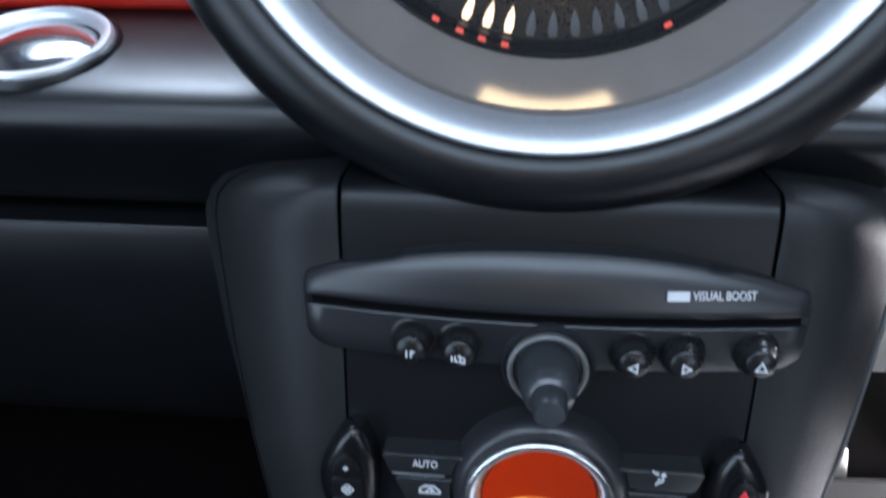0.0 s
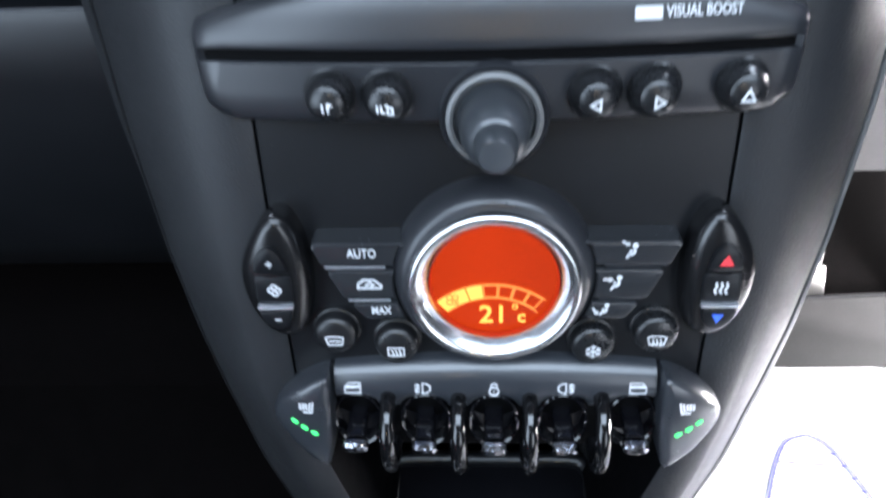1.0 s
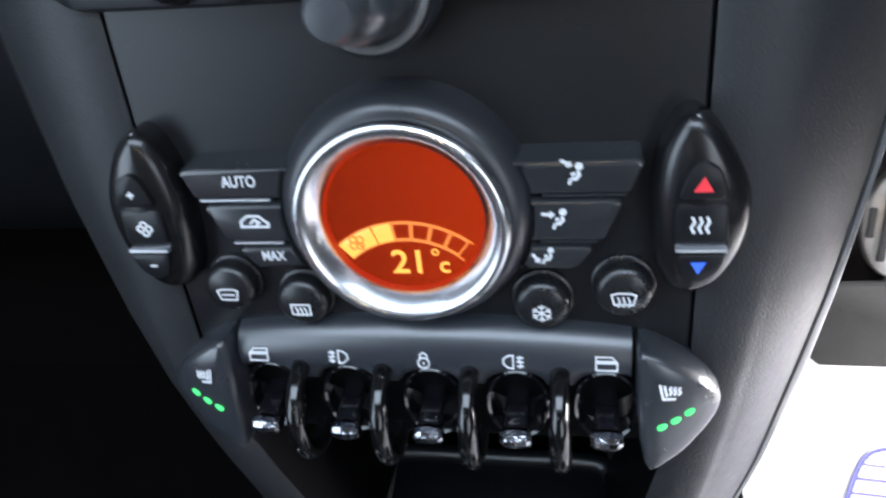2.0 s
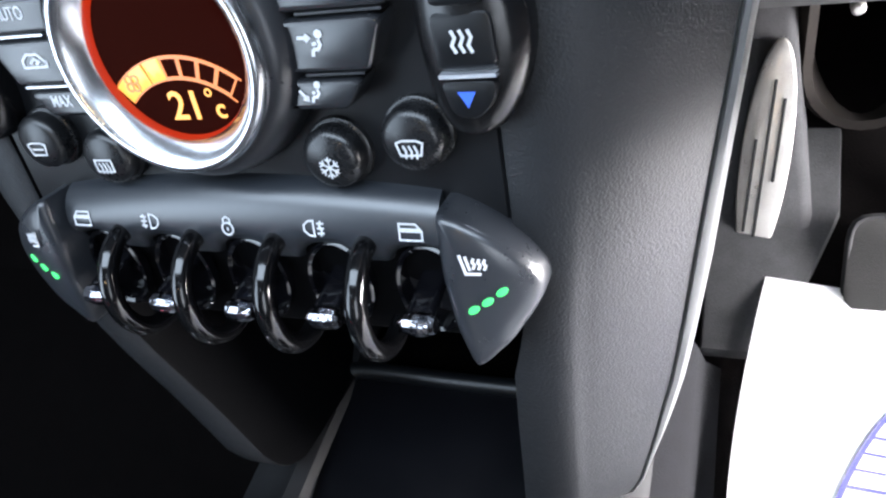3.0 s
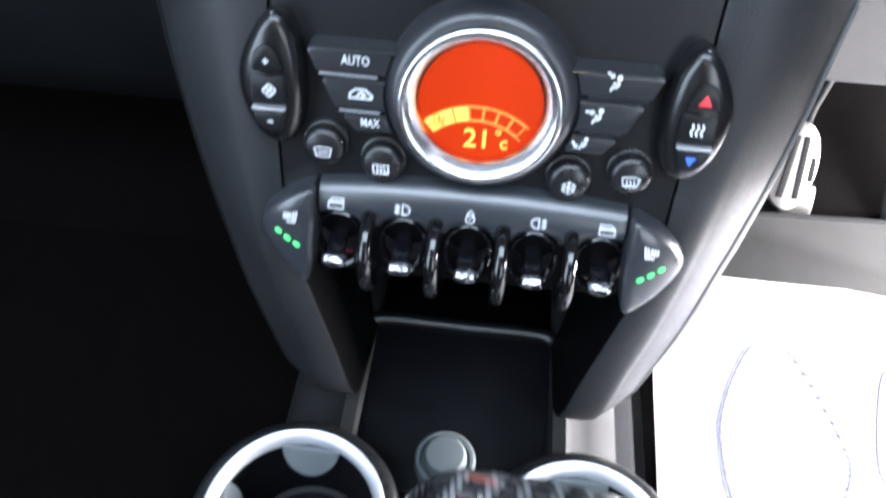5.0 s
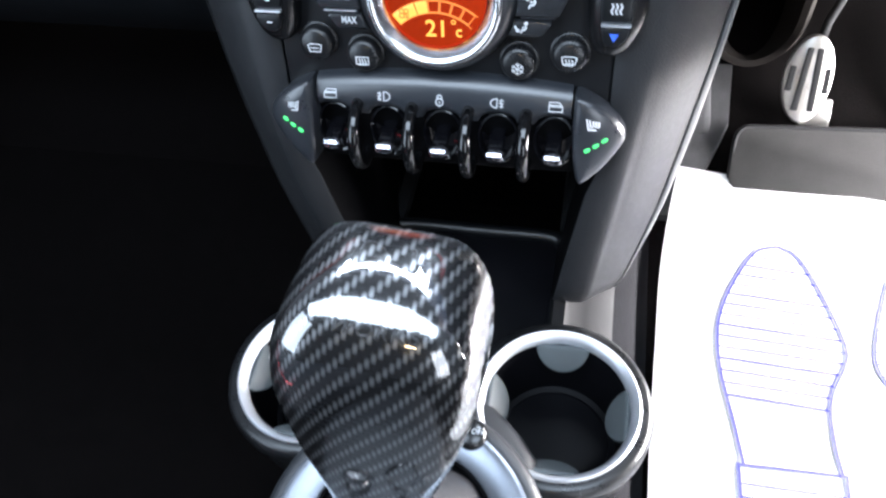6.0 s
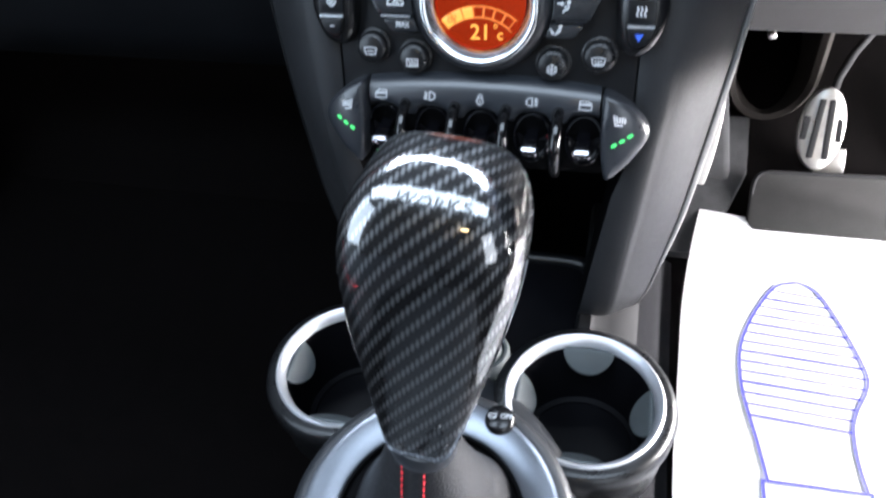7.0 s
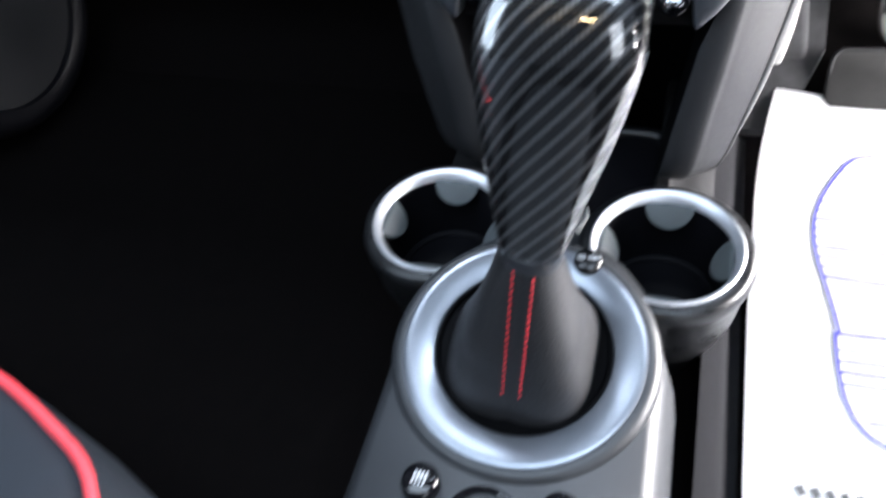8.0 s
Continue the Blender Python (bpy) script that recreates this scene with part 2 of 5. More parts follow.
def joined(*bms):
    out = bmesh.new()
    for b in bms:
        me = bpy.data.meshes.new("scrap")
        b.to_mesh(me)
        b.free()
        out.from_mesh(me)
        bpy.data.meshes.remove(me)
    return out


def rounded(points, radius, n=4):
    """A polygon with its corners rounded."""
    out = []
    k = len(points)
    for i in range(k):
        p, a, b = (Vector(points[j % k]).to_2d() for j in (i, i - 1, i + 1))
        r = radius[i] if isinstance(radius, (list, tuple)) else radius
        da, db = (a - p), (b - p)
        cut = min(r, da.length * 0.48, db.length * 0.48)
        s, e = p + da.normalized() * cut, p + db.normalized() * cut
        for q in range(n + 1):
            f = q / n
            out.append(tuple((1 - f) ** 2 * s + 2 * f * (1 - f) * p + f * f * e))
    return out


def prism(outline, z0, z1, bevel=0.0006, crown=None, steps=2):
    """An outline raised from z0 to z1 with a rounded upper edge; crown lifts the top by a function of x, y."""
    pts = [Vector(p).to_2d() for p in outline]
    area = sum(pts[i - 1].x * pts[i].y - pts[i].x * pts[i - 1].y for i in range(len(pts)))
    if area < 0:
        pts.reverse()
    k = len(pts)
    normals = []
    for i in range(k):
        d = (pts[(i + 1) % k] - pts[i - 1]).normalized()
        normals.append(Vector((-d.y, d.x)))
    lift = crown or (lambda x, y: 0.0)
    rows = [[(p.x, p.y, z0) for p in pts]]
    for s in range(steps + 1):
        a = math.pi / 2 * s / steps
        inn, dz = bevel * (1 - math.cos(a)), bevel * (1 - math.sin(a))
        row = []
        for p, nn in zip(pts, normals):
            q = p + nn * inn
            row.append((q.x, q.y, z1 - dz + lift(q.x, q.y)))
        rows.append(row)
    bm = grid(rows, close_u=True)
    bm.verts.ensure_lookup_table()
    bm.faces.new([bm.verts[i] for i in range(k)])
    centre = sum(pts, Vector((0, 0))) / k
    if crown:
        last = [bm.verts[i] for i in range(len(bm.verts) - k, len(bm.verts))]
        ring = last
        for f in (0.7, 0.4, 0.15):
            nxt = []
            for v in last:
                q = centre + (v.co.to_2d() - centre) * f
                nxt.append(bm.verts.new((q.x, q.y, z1 + lift(q.x, q.y))))
            for i in range(k):
                bm.faces.new((ring[i], ring[(i + 1) % k], nxt[(i + 1) % k], nxt[i]))
            ring = nxt
        bm.faces.new(ring)
    else:
        bm.faces.new([bm.verts[i] for i in range(len(bm.verts) - k, len(bm.verts))])
    return bm


def ellipse(cx, cy, rx, ry=None, n=32, a0=0.0, a1=360.0):
    ry = rx if ry is None else ry
    full = abs(a1 - a0) >= 360
    return [(cx + rx * math.cos(radians(a0 + (a1 - a0) * k / (n if full else n - 1))), cy + ry * math.sin(radians(a0 + (a1 - a0) * k / (n if full else n - 1)))) for k in range(n)]


def tube(path, radius, n=10, closed=False):
    pts = [Vector(p) for p in path]
    k = len(pts)
    rows, side = [], None
    for i, p in enumerate(pts):
        if closed:
            d = pts[(i + 1) % k] - pts[i - 1]
        else:
            d = pts[min(i + 1, k - 1)] - pts[max(i - 1, 0)]
        d.normalize()
        if side is None:
            side = d.orthogonal().normalized()
        side = (side - d * side.dot(d)).normalized()
        up = d.cross(side)
        r = radius(i / max(1, k - 1)) if callable(radius) else radius
        rows.append([p + (side * math.cos(2 * math.pi * j / n) + up * math.sin(2 * math.pi * j / n)) * r for j in range(n)])
    return grid(rows, close_u=True, close_v=closed, caps=not closed)


def strokes(lines, width, z0, z1):
    """Flat bands along polylines (x, y), raised a little: icons and prints."""
    bm = bmesh.new()
    for line in lines:
        closed = len(line) > 2 and line[0] == line[-1]
        pts = [Vector(p).to_2d() for p in (line[:-1] if closed else line)]
        k = len(pts)
        left, right = [], []
        for i, p in enumerate(pts):
            a = pts[i - 1] if (closed or i) else p
            b = pts[(i + 1) % k] if (closed or i < k - 1) else p
            d1, d2 = (p - a), (b - p)
            d1 = d1.normalized() if d1.length else d2.normalized()
            d2 = d2.normalized() if d2.length else d1
            d = (d1 + d2)
            d = d.normalized() if d.length > 1e-6 else d1
            s = min(2.0, 1 / max(0.5, d.dot(d1)))
            nn = Vector((-d.y, d.x)) * width / 2 * s
            left.append(p + nn)
            right.append(p - nn)
        for za, flip in ((z1, 0),):
            L = [bm.verts.new((q.x, q.y, za)) for q in left]
            R = [bm.verts.new((q.x, q.y, za)) for q in right]
            L0 = [bm.verts.new((q.x, q.y, z0)) for q in left]
            R0 = [bm.verts.new((q.x, q.y, z0)) for q in right]
            for i in range(k if closed else k - 1):
                j = (i + 1) % k
                bm.faces.new((L[i], L[j], R[j], R[i]))
                bm.faces.new((L0[i], L0[j], L[j], L[i]))
                bm.faces.new((R[i], R[j], R0[j], R0[i]))
    return bm


def lettering(text, size, mat, parent, m, name="lettering", label="", bold=0.0, shear=0.0, spacing=1.0):
    cu = bpy.data.curves.new("letters", "FONT")
    cu.body, cu.size, cu.align_x, cu.align_y, cu.extrude = text, size, "CENTER", "CENTER", 0.00012
    cu.offset, cu.shear, cu.space_character, cu.resolution_u = bold, shear, spacing, 3
    tmp = new("letters", cu)
    me = bpy.data.meshes.new_from_object(tmp.evaluated_get(bpy.context.evaluated_depsgraph_get()))
    bpy.data.objects.remove(tmp)
    bpy.data.curves.remove(cu)
    me.materials.clear()
    me.materials.append(mat)
    me.name = name
    ob = new(name, me)
    ob.parent = parent
    ob.matrix_local = m
    if label:
        ob["label"] = label
    return ob


def box(x0, x1, y0, y1, z0, z1, bevel=0.002):
    return prism(rounded([(x0, y0), (x1, y0), (x1, y1), (x0, y1)], bevel * 1.5, 3), z0, z1, bevel)


def lerp(table, x):
    """Piecewise linear with eased joints."""
    for (x0, *a), (x1, *b) in zip(table, table[1:]):
        if x <= x1 or x1 == table[-1][0]:
            f = max(0.0, min(1.0, (x - x0) / (x1 - x0)))
            return [p + (q - p) * f for p, q in zip(a, b)]


# ---- the face of the centre stack: x across, y up the slope, z out of it ----
SLOPE = radians(15)
FACE = Matrix(((1, 0, 0, 0), (0, math.sin(SLOPE), -math.cos(SLOPE), 0.004), (0, math.cos(SLOPE), math.sin(SLOPE), 0.27), (0, 0, 0, 1)))

# ---- the cabin shell ----
def slab(name, mat, x0, x1, y0, y1, z0, z1, label, category):
    bm = bmesh.new()
    bmesh.ops.create_cube(bm, size=1.0)
    shifted(bm, pose((x0 + x1) / 2, (y0 + y1) / 2, (z0 + z1) / 2) @ Matrix.Diagonal((x1 - x0, y1 - y0, z1 - z0, 1)))
    return tagged(part(name, bm, mat, smooth=0), label, category, kind="structure")


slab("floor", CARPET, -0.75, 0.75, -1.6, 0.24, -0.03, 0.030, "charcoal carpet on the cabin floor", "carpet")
slab("ceiling", HEADLINER, -0.75, -0.67, -0.56, 0.15, 1.12, 1.15, "anthracite cloth roof lining", "roof lining")
slab("ceiling", HEADLINER, 0.67, 0.75, -0.56, 0.15, 1.12, 1.15, "anthracite cloth roof lining", "roof lining")
slab("ceiling", HEADLINER, -0.67, 0.67, -1.6, -0.76, 1.12, 1.15, "anthracite cloth roof lining", "roof lining")
slab("ceiling", HEADLINER, -0.67, 0.67, -0.28, 0.15, 1.12, 1.15, "anthracite cloth roof lining", "roof lining")
slab("ceiling", HEADLINER, -0.75, -0.67, -1.6, -0.56, 1.12, 1.15, "anthracite cloth roof lining", "roof lining")
slab("ceiling", HEADLINER, 0.67, 0.75, -1.6, -0.56, 1.12, 1.15, "anthracite cloth roof lining", "roof lining")
slab("wall_passenger", SHELL, -0.79, -0.75, -1.6, 0.60, -0.03, 0.16, "dark plastic door lining", "door lining")
slab("wall_passenger_pillar", HEADLINER, -0.79, -0.75, -1.6, -1.11, 0.16, 1.15, "grey pillar lining", "pillar")
slab("wall_passenger_post", HEADLINER, -0.79, -0.75, -0.45, 0.60, 0.16, 1.15, "grey lining before the passenger window", "pillar")
slab("wall_driver_sill", SHELL, 0.75, 0.79, -1.6, 0.60, -0.03, 0.10, "dark plastic door sill", "door sill")
slab("wall_driver_pillar", HEADLINER, 0.75, 0.79, -0.90, -0.22, 0.10, 1.15, "grey pillar lining", "pillar")
slab("wall_driver_rear", HEADLINER, 0.75, 0.79, -1.6, -1.54, 0.10, 1.15, "grey lining behind the rear side window", "lining")
slab("wall_driver_rear_sill", SHELL, 0.75, 0.79, -1.54, -0.90, 0.10, 0.17, "dark lining below the rear side window", "lining")
slab("wall_driver_rear_header", HEADLINER, 0.75, 0.79, -1.54, -0.90, 0.82, 1.15, "grey lining above the rear side window", "lining")
slab("wall_rear", SHELL, -0.79, 0.79, -1.64, -1.60, -0.03, 1.15, "dark lining behind the rear seats", "lining")
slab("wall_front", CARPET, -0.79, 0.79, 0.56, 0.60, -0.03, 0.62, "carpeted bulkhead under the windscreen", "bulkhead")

# added block, out of view: shades the stack's upper flank from the door daylight
slab("wall_light_block", SHELL, 0.235, 0.60, -0.17, 0.100, 0.250, 0.47, "unseen dark block that keeps door light off the upper stack", "column cowl")

# carpet rising to the bulkhead
rows = []
for k in range(13):
    f = k / 12
    y = 0.16 + 0.42 * f
    rows.append([(x, y, 0.031 + 0.30 * f ** 1.35) for x in (-0.75, -0.4, -0.12)])
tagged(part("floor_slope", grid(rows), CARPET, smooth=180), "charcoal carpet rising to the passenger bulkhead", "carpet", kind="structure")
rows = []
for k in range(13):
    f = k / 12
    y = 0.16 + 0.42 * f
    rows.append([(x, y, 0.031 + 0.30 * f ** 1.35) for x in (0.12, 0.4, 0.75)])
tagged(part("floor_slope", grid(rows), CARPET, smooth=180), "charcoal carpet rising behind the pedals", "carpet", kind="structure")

# ---- centre stack ----
stack = thing("centre_stack", FACE, "dark grained plastic centre stack with flared sides", "centre stack")


def stack_row(v):
    """Half section at height v: depth behind the face against half-width, from the front edge outwards."""
    a, b, outer, back, deep = lerp([(-0.168, 0.066, 0.080, 0.080, 0.052, 0.010), (-0.166, 0.069, 0.086, 0.086, 0.047, 0.012), (-0.162, 0.0725, 0.0925, 0.093, 0.040, 0.0155), (-0.155, 0.0750, 0.0978, 0.099, 0.0345, 0.0185), (-0.145, 0.0765, 0.1015, 0.104, 0.0300, 0.0215), (-0.120, 0.0793, 0.1070, 0.110, 0.0238, 0.0240), (-0.100, 0.0812, 0.1105, 0.114, 0.0182, 0.0255), (-0.080, 0.0830, 0.1145, 0.118, 0.0122, 0.0290), (-0.060, 0.0848, 0.1172, 0.121, 0.0065, 0.0330), (-0.030, 0.0872, 0.1209, 0.126, 0.0010, 0.0340), (0.0, 0.0895, 0.1247, 0.131, 0.0, 0.0318), (0.04, 0.0915, 0.1302, 0.137, 0.0, 0.0315), (0.09, 0.0930, 0.1355, 0.145, 0.0015, 0.033), (0.14, 0.0940, 0.1398, 0.151, 0.0045, 0.036), (0.150, 0.0938, 0.1405, 0.1508, 0.005, 0.037), (0.159, 0.0930, 0.1390, 0.147, 0.005, 0.038), (0.165, 0.0920, 0.1345, 0.141, 0.0053, 0.039), (0.169, 0.0905, 0.1285, 0.1335, 0.006, 0.040), (0.1725, 0.0885, 0.1180, 0.1210, 0.0072, 0.041), (0.1745, 0.086, 0.1050, 0.1065, 0.009, 0.042), (0.176, 0.0835, 0.0920, 0.0925, 0.012, 0.042), (0.1768, 0.0826, 0.0905, 0.0910, 0.022, 0.042), (0.1772, 0.0824, 0.0900, 0.0905, 0.050, 0.042)], v)
    crease = lerp([(-0.168, 0.30), (-0.100, 0.22), (-0.040, 0.22), (0.02, 0.26), (0.10, 0.32), (0.19, 0.36)], v)[0]
    pts = []
    for f, g in ((0.0, 0.0), (0.3, 0.010), (0.62, 0.032), (0.82, 0.066), (1.0, 0.13)):
        pts.append((a + (b - a) * crease * f, -back - deep * g))
    turn = lerp([(-0.10, 1.0), (-0.02, 1.15), (0.05, 1.4), (0.19, 1.5)], v)[0]
    for f in (0.10, 0.22, 0.36, 0.52, 0.68, 0.84, 1.0):
        pts.append((a + (b - a) * (crease + (1 - crease) * f), -back - deep * (0.13 + 0.87 * f ** turn)))
    # the fold softens into one even curve towards the top
    soft = lerp([(-0.09, 0.15), (-0.04, 0.4), (0.03, 0.9), (0.19, 1.0)], v)[0]
    pts = [(x, (1 - soft) * z + soft * (-back - deep * ((x - a) / (b - a)) ** 1.9)) for x, z in pts]
    return a, b, outer, back, deep, pts


levels = [-0.168, -0.167, -0.1655, -0.163, -0.160, -0.156, -0.150, -0.145, -0.138, -0.128, -0.115, -0.10, -0.085, -0.07, -0.056, -0.043, -0.03, -0.015, 0.0, 0.02, 0.045, 0.07, 0.095, 0.12, 0.135, 0.144, 0.150, 0.155, 0.159, 0.1625, 0.165, 0.1675, 0.170, 0.1722, 0.1738, 0.1750, 0.176, 0.1768, 0.1772]
for side, word in ((-1, "passenger"), (1, "driver")):
    rows, rows2, strip = [], [], []
    for v in levels:
        a, b, outer, back, deep, pts = stack_row(v)
        outer = b + (0.6 if side > 0 else 1.0) * (outer - b)
        inner = lerp([(-0.168, 0.058), (-0.150, 0.060), (-0.10, 0.0665), (-0.05, 0.0735), (-0.035, 0.0797), (0.188, 0.0802)], v)[0]
        inner = min(inner, a - 0.002)
        if side < 0:
            deep *= 0.82
            pts = [(x, -back + 0.82 * (z + back)) for x, z in pts]
        rows2.append([(side * (inner + 0.012), v, -0.150), (side * inner, v, -back - 0.060), (side * inner, v, -back - 0.004), (side * (inner + 0.0004), v, -back - 0.0006)])
        row = [(side * (inner + 0.0004), v, -back - 0.0006), (side * (inner + 0.0012), v, -back)]
        row += [(side * x, v, z) for x, z in pts]
        rows.append(row)
        sw = lerp([(-0.168, 0.0006), (-0.14, 0.0020), (-0.10, 0.0040), (-0.03, 0.0048), (0.05, 0.0036), (0.18, 0.0042)], v)[0] if side > 0 else 0.0016
        strip.append([(side * x, v, -back - deep - z) for x, z in ((b - 0.0006, 0.0), (b - 0.0009, 0.0030), (b + 0.0007, 0.0034), (b + 0.0009, 0.0012), (b + 0.0014, 0.0006), (b + 0.5 * sw + 0.001, 0.0010), (b + sw, 0.0026), (b + sw + 0.0006, 0.0046), (max(outer, b + sw + 0.0006), 0.0130), (outer - 0.004, 0.0480), (outer - 0.014, 0.0880))])
    part("side_panel", grid(rows), FLANGE, stack, "grained dark grey plastic", smooth=50)
    part("inner_wall", grid(rows2), BLACK, stack, "matt black inner side", smooth=50)
    part("side_strip", grid(strip), STRIP if side > 0 else FLANGE, stack, "satin plastic edge strip", smooth=40)

rows = []
for v, w in ((-0.014, -0.03), (-0.014, -0.0020), (-0.012, -0.0012), (0.02, -0.0010), (0.06, -0.0010), (0.10, -0.0025), (0.135, -0.0050), (0.152, -0.0058), (0.165, -0.0066), (0.170, -0.0078), (0.1735, -0.0098), (0.1755, -0.0135), (0.1765, -0.022), (0.177, -0.05)):
    rows.append([(-0.0796, v, w - 0.010), (-0.0796, v, w - 0.0006), (-0.0790, v, w)] + [(-0.0790 + 0.158 * k / 12, v, w) for k in range(1, 12)] + [(0.0790, v, w), (0.0796, v, w - 0.0006), (0.0796, v, w - 0.010)])
panel = grid(rows)
part("centre_panel", panel, PANEL, stack, "smooth black plastic panel")

# ---- CD player ----
radio = thing("cd_player", FACE, "black CD player bar with slot, push buttons and volume knob", "car radio")


def radio_out(x):
    """How far the bar stands out: bowed across its width."""
    return 0.0088 - 0.0088 * (x / 0.095) ** 2


def radio_body():
    rows = []
    half, edge = 0.0950, 0.0034
    xs = [half * (2 * k / 56 - 1) for k in range(57) if abs(2 * k / 56 - 1) < 0.955]
    tips = [half - edge * (1 - math.sin(radians(a))) for a in (15, 30, 45, 60, 72, 82, 90)]
    xs = [-x for x in reversed(tips)] + xs + tips
    for x in xs:
        e = abs(x) / half
        turn = max(0.0, (abs(x) - half + edge) / edge)
        fall = 1 - math.sqrt(max(0.0, 1 - turn * turn))
        corner = max(0.0, (abs(x) - (half - 0.013)) / 0.013)
        low = 0.1095 + 0.0105 * (1 - math.sqrt(max(0.0, 1 - corner ** 2)))
        top = 0.1412 + 0.0150 * (1 - e ** 2.2) - 0.0030 * fall
        out = radio_out(x) - 0.0065 * fall
        g = min(1.0, (0.1285 - low) / 0.019)
        sec = [(low, -0.012), (low, out - 0.0036), (low + 0.0012 * g, out - 0.0014), (low + 0.0045 * g, out - 0.0003), (low + 0.010 * g, out), (0.1290, out + 0.0006), (0.1295, out + 0.0002), (0.1297, out - 0.005), (0.1333, out - 0.005), (0.1335, out + 0.0002), (0.1342, out + 0.0006), (0.1370, out + 0.0002)]
        sec += [(top - (top - 0.1370) * (1 - f), out + 0.0002 - (0.0040 + 0.0020 * (1 - e)) * (0.8 * f ** 1.5 + 0.5 * f ** 8)) for f in (0.3, 0.6, 0.85, 0.96)]
        sec.append((top, -0.012))
        if abs(x) > 0.0918:
            for i in (6, 7, 8, 9):
                sec[i] = (sec[i][0], out + 0.0006)
        rows.append([(x, v, w) for v, w in sec])
    return grid(rows, caps=True)


part("body", radio_body(), BAR, radio, smooth=40)
rows = []
for k in range(31):
    x = 0.0917 * (2 * k / 30 - 1)
    w = radio_out(x) - 0.0016
    rows.append([(x, 0.1297, w - 0.002), (x, 0.1298, w), (x, 0.1332, w), (x, 0.1333, w - 0.002)])
part("disc_slot", grid(rows), BLACK, radio, "dark disc slot")


def push_button(u, v, icon, r=0.0078):
    b = part("button", shifted(lathe([(r + 0.0012, -0.002), (r + 0.0012, 0.0005), (r, 0.0012), (r * 0.985, 0.0040), (r * 0.93, 0.0060), (r * 0.82, 0.0076), (r * 0.74, 0.0082), (r * 0.68, 0.0100), (r * 0.52, 0.0108), (0, 0.0112)], 28), pose(u, v, radio_out(u) - 0.0006)), RUBBERY, radio, "black rubbery push button", smooth=40)
    bm = strokes(icon, 0.0006, 0.0, 0.0002)
    part("icon", shifted(bm, pose(u, v - 0.0010, radio_out(u) + 0.0106)), WHITE, b, "white print")
    return b


def tri_icon(s, turn):
    pts = [(s * math.cos(radians(turn + a)), s * math.sin(radians(turn + a))) for a in (0, 120, 240)]
    return [pts + [pts[0]]]


BARS2 = [[(-0.0012, 0.0014), (-0.0012, -0.0014)], [(0.0004, 0.0014), (0.0004, -0.0014)], [(0.0004, 0.0014), (0.0016, 0.0010), (0.0004, 0.0002)]]
BARS3 = [[(-0.0024, 0.0012), (-0.0024, -0.0012)], [(-0.0012, 0.0012), (-0.0012, -0.0010), (0.0, -0.0012)], [(0.0008, 0.0006), (0.0022, 0.0002), (0.0022, -0.0016), (0.0006, -0.0014), (0.0008, 0.0006)], [(-0.0002, 0.001), (0.001, 0.0012)]]
for u, icon in ((-0.0505, BARS2), (-0.0325, BARS3), (0.0300, tri_icon(0.0019, 180)), (0.0480, tri_icon(0.0019, 0)), (0.0748, tri_icon(0.0022, 90))):
    push_button(u, 0.1198, icon)

knob = part("volume_knob", shifted(lathe([(0.0150, -0.004), (0.0150, 0.004), (0.0142, 0.0055), (0.0128, 0.006), (0.0123, 0.0045), (0.0123, 0.0040), (0.0114, 0.004), (0.0104, 0.016), (0.0090, 0.0225), (0.0072, 0.024), (0.0064, 0.0245), (0.0060, 0.0315), (0.0048, 0.0335), (0, 0.034)], 40), pose(0, 0.1128, 0.0075)), KNOBGREY, radio, "translucent grey rotary volume knob", smooth=40)
part("knob_ring", shifted(lathe([(0.0172, -0.006), (0.0172, 0.0025), (0.0163, 0.0045), (0.0152, 0.0035), (0.0152, -0.006)], 40), pose(0, 0.1128, 0.0075)), SATIN, knob, "charcoal ring")
part("knob_edge", shifted(lathe([(0.0150, 0.0040), (0.0150, 0.0062), (0.0138, 0.0068), (0.0130, 0.0062), (0.0130, 0.0040)], 40), pose(0, 0.1128, 0.0075)), STRIP, knob, "pale grey ring")
bar = strokes([[(0.0405, 0.1420), (0.0485, 0.1420)]], 0.0036, 0.0, 0.0002)
part("badge", shifted(bar, pose(0.0445, 0.1424, radio_out(0.0445) + 0.0002, -11, 5) @ pose(-0.0445, -0.1420, 0)), WHITE, radio, "white printed bar")
lettering("VISUAL BOOST", 0.0034, WHITE, radio, pose(0.0610, 0.1424, radio_out(0.061) + 0.0001, -11, 7) @ Matrix.Diagonal((1, 1.35, 1, 1)), label="white printed words", bold=0.00004)

# ---- climate control ----
climate = thing("climate_control", FACE, "round red climate display with chrome ring and black switches", "climate control")
DV = 0.0505
part("hood", shifted(lathe([(0.0366, -0.004), (0.0364, 0.0030), (0.0354, 0.0068), (0.0334, 0.0098), (0.0316, 0.0110), (0.0298, 0.0112)], 64), pose(0, DV + 0.0008, 0)), SATIN, climate, "black drum behind the ring")
part("chrome_ring", shifted(lathe([(0.0306, 0.006), (0.0306, 0.0125), (0.0301, 0.0142), (0.0290, 0.0150), (0.0276, 0.0147), (0.0258, 0.0132), (0.0240, 0.0108), (0.0231, 0.0094), (0.0229, 0.008)], 72), pose(0, DV, 0)), RINGMETAL, climate, "satin chrome ring", smooth=60)
disp = part("display", shifted(lathe([(0.0, 0.0062), (0.0230, 0.0062), (0.0232, 0.005)], 56), pose(0, DV, 0)), LCD, climate, "lit red display")
part("display_wall", shifted(lathe([(0.0224, 0.0072), (0.0229, 0.0090), (0.0231, 0.0094)], 56), pose(0, DV, 0)), LCDWALL, disp, "bright red edge of the display")
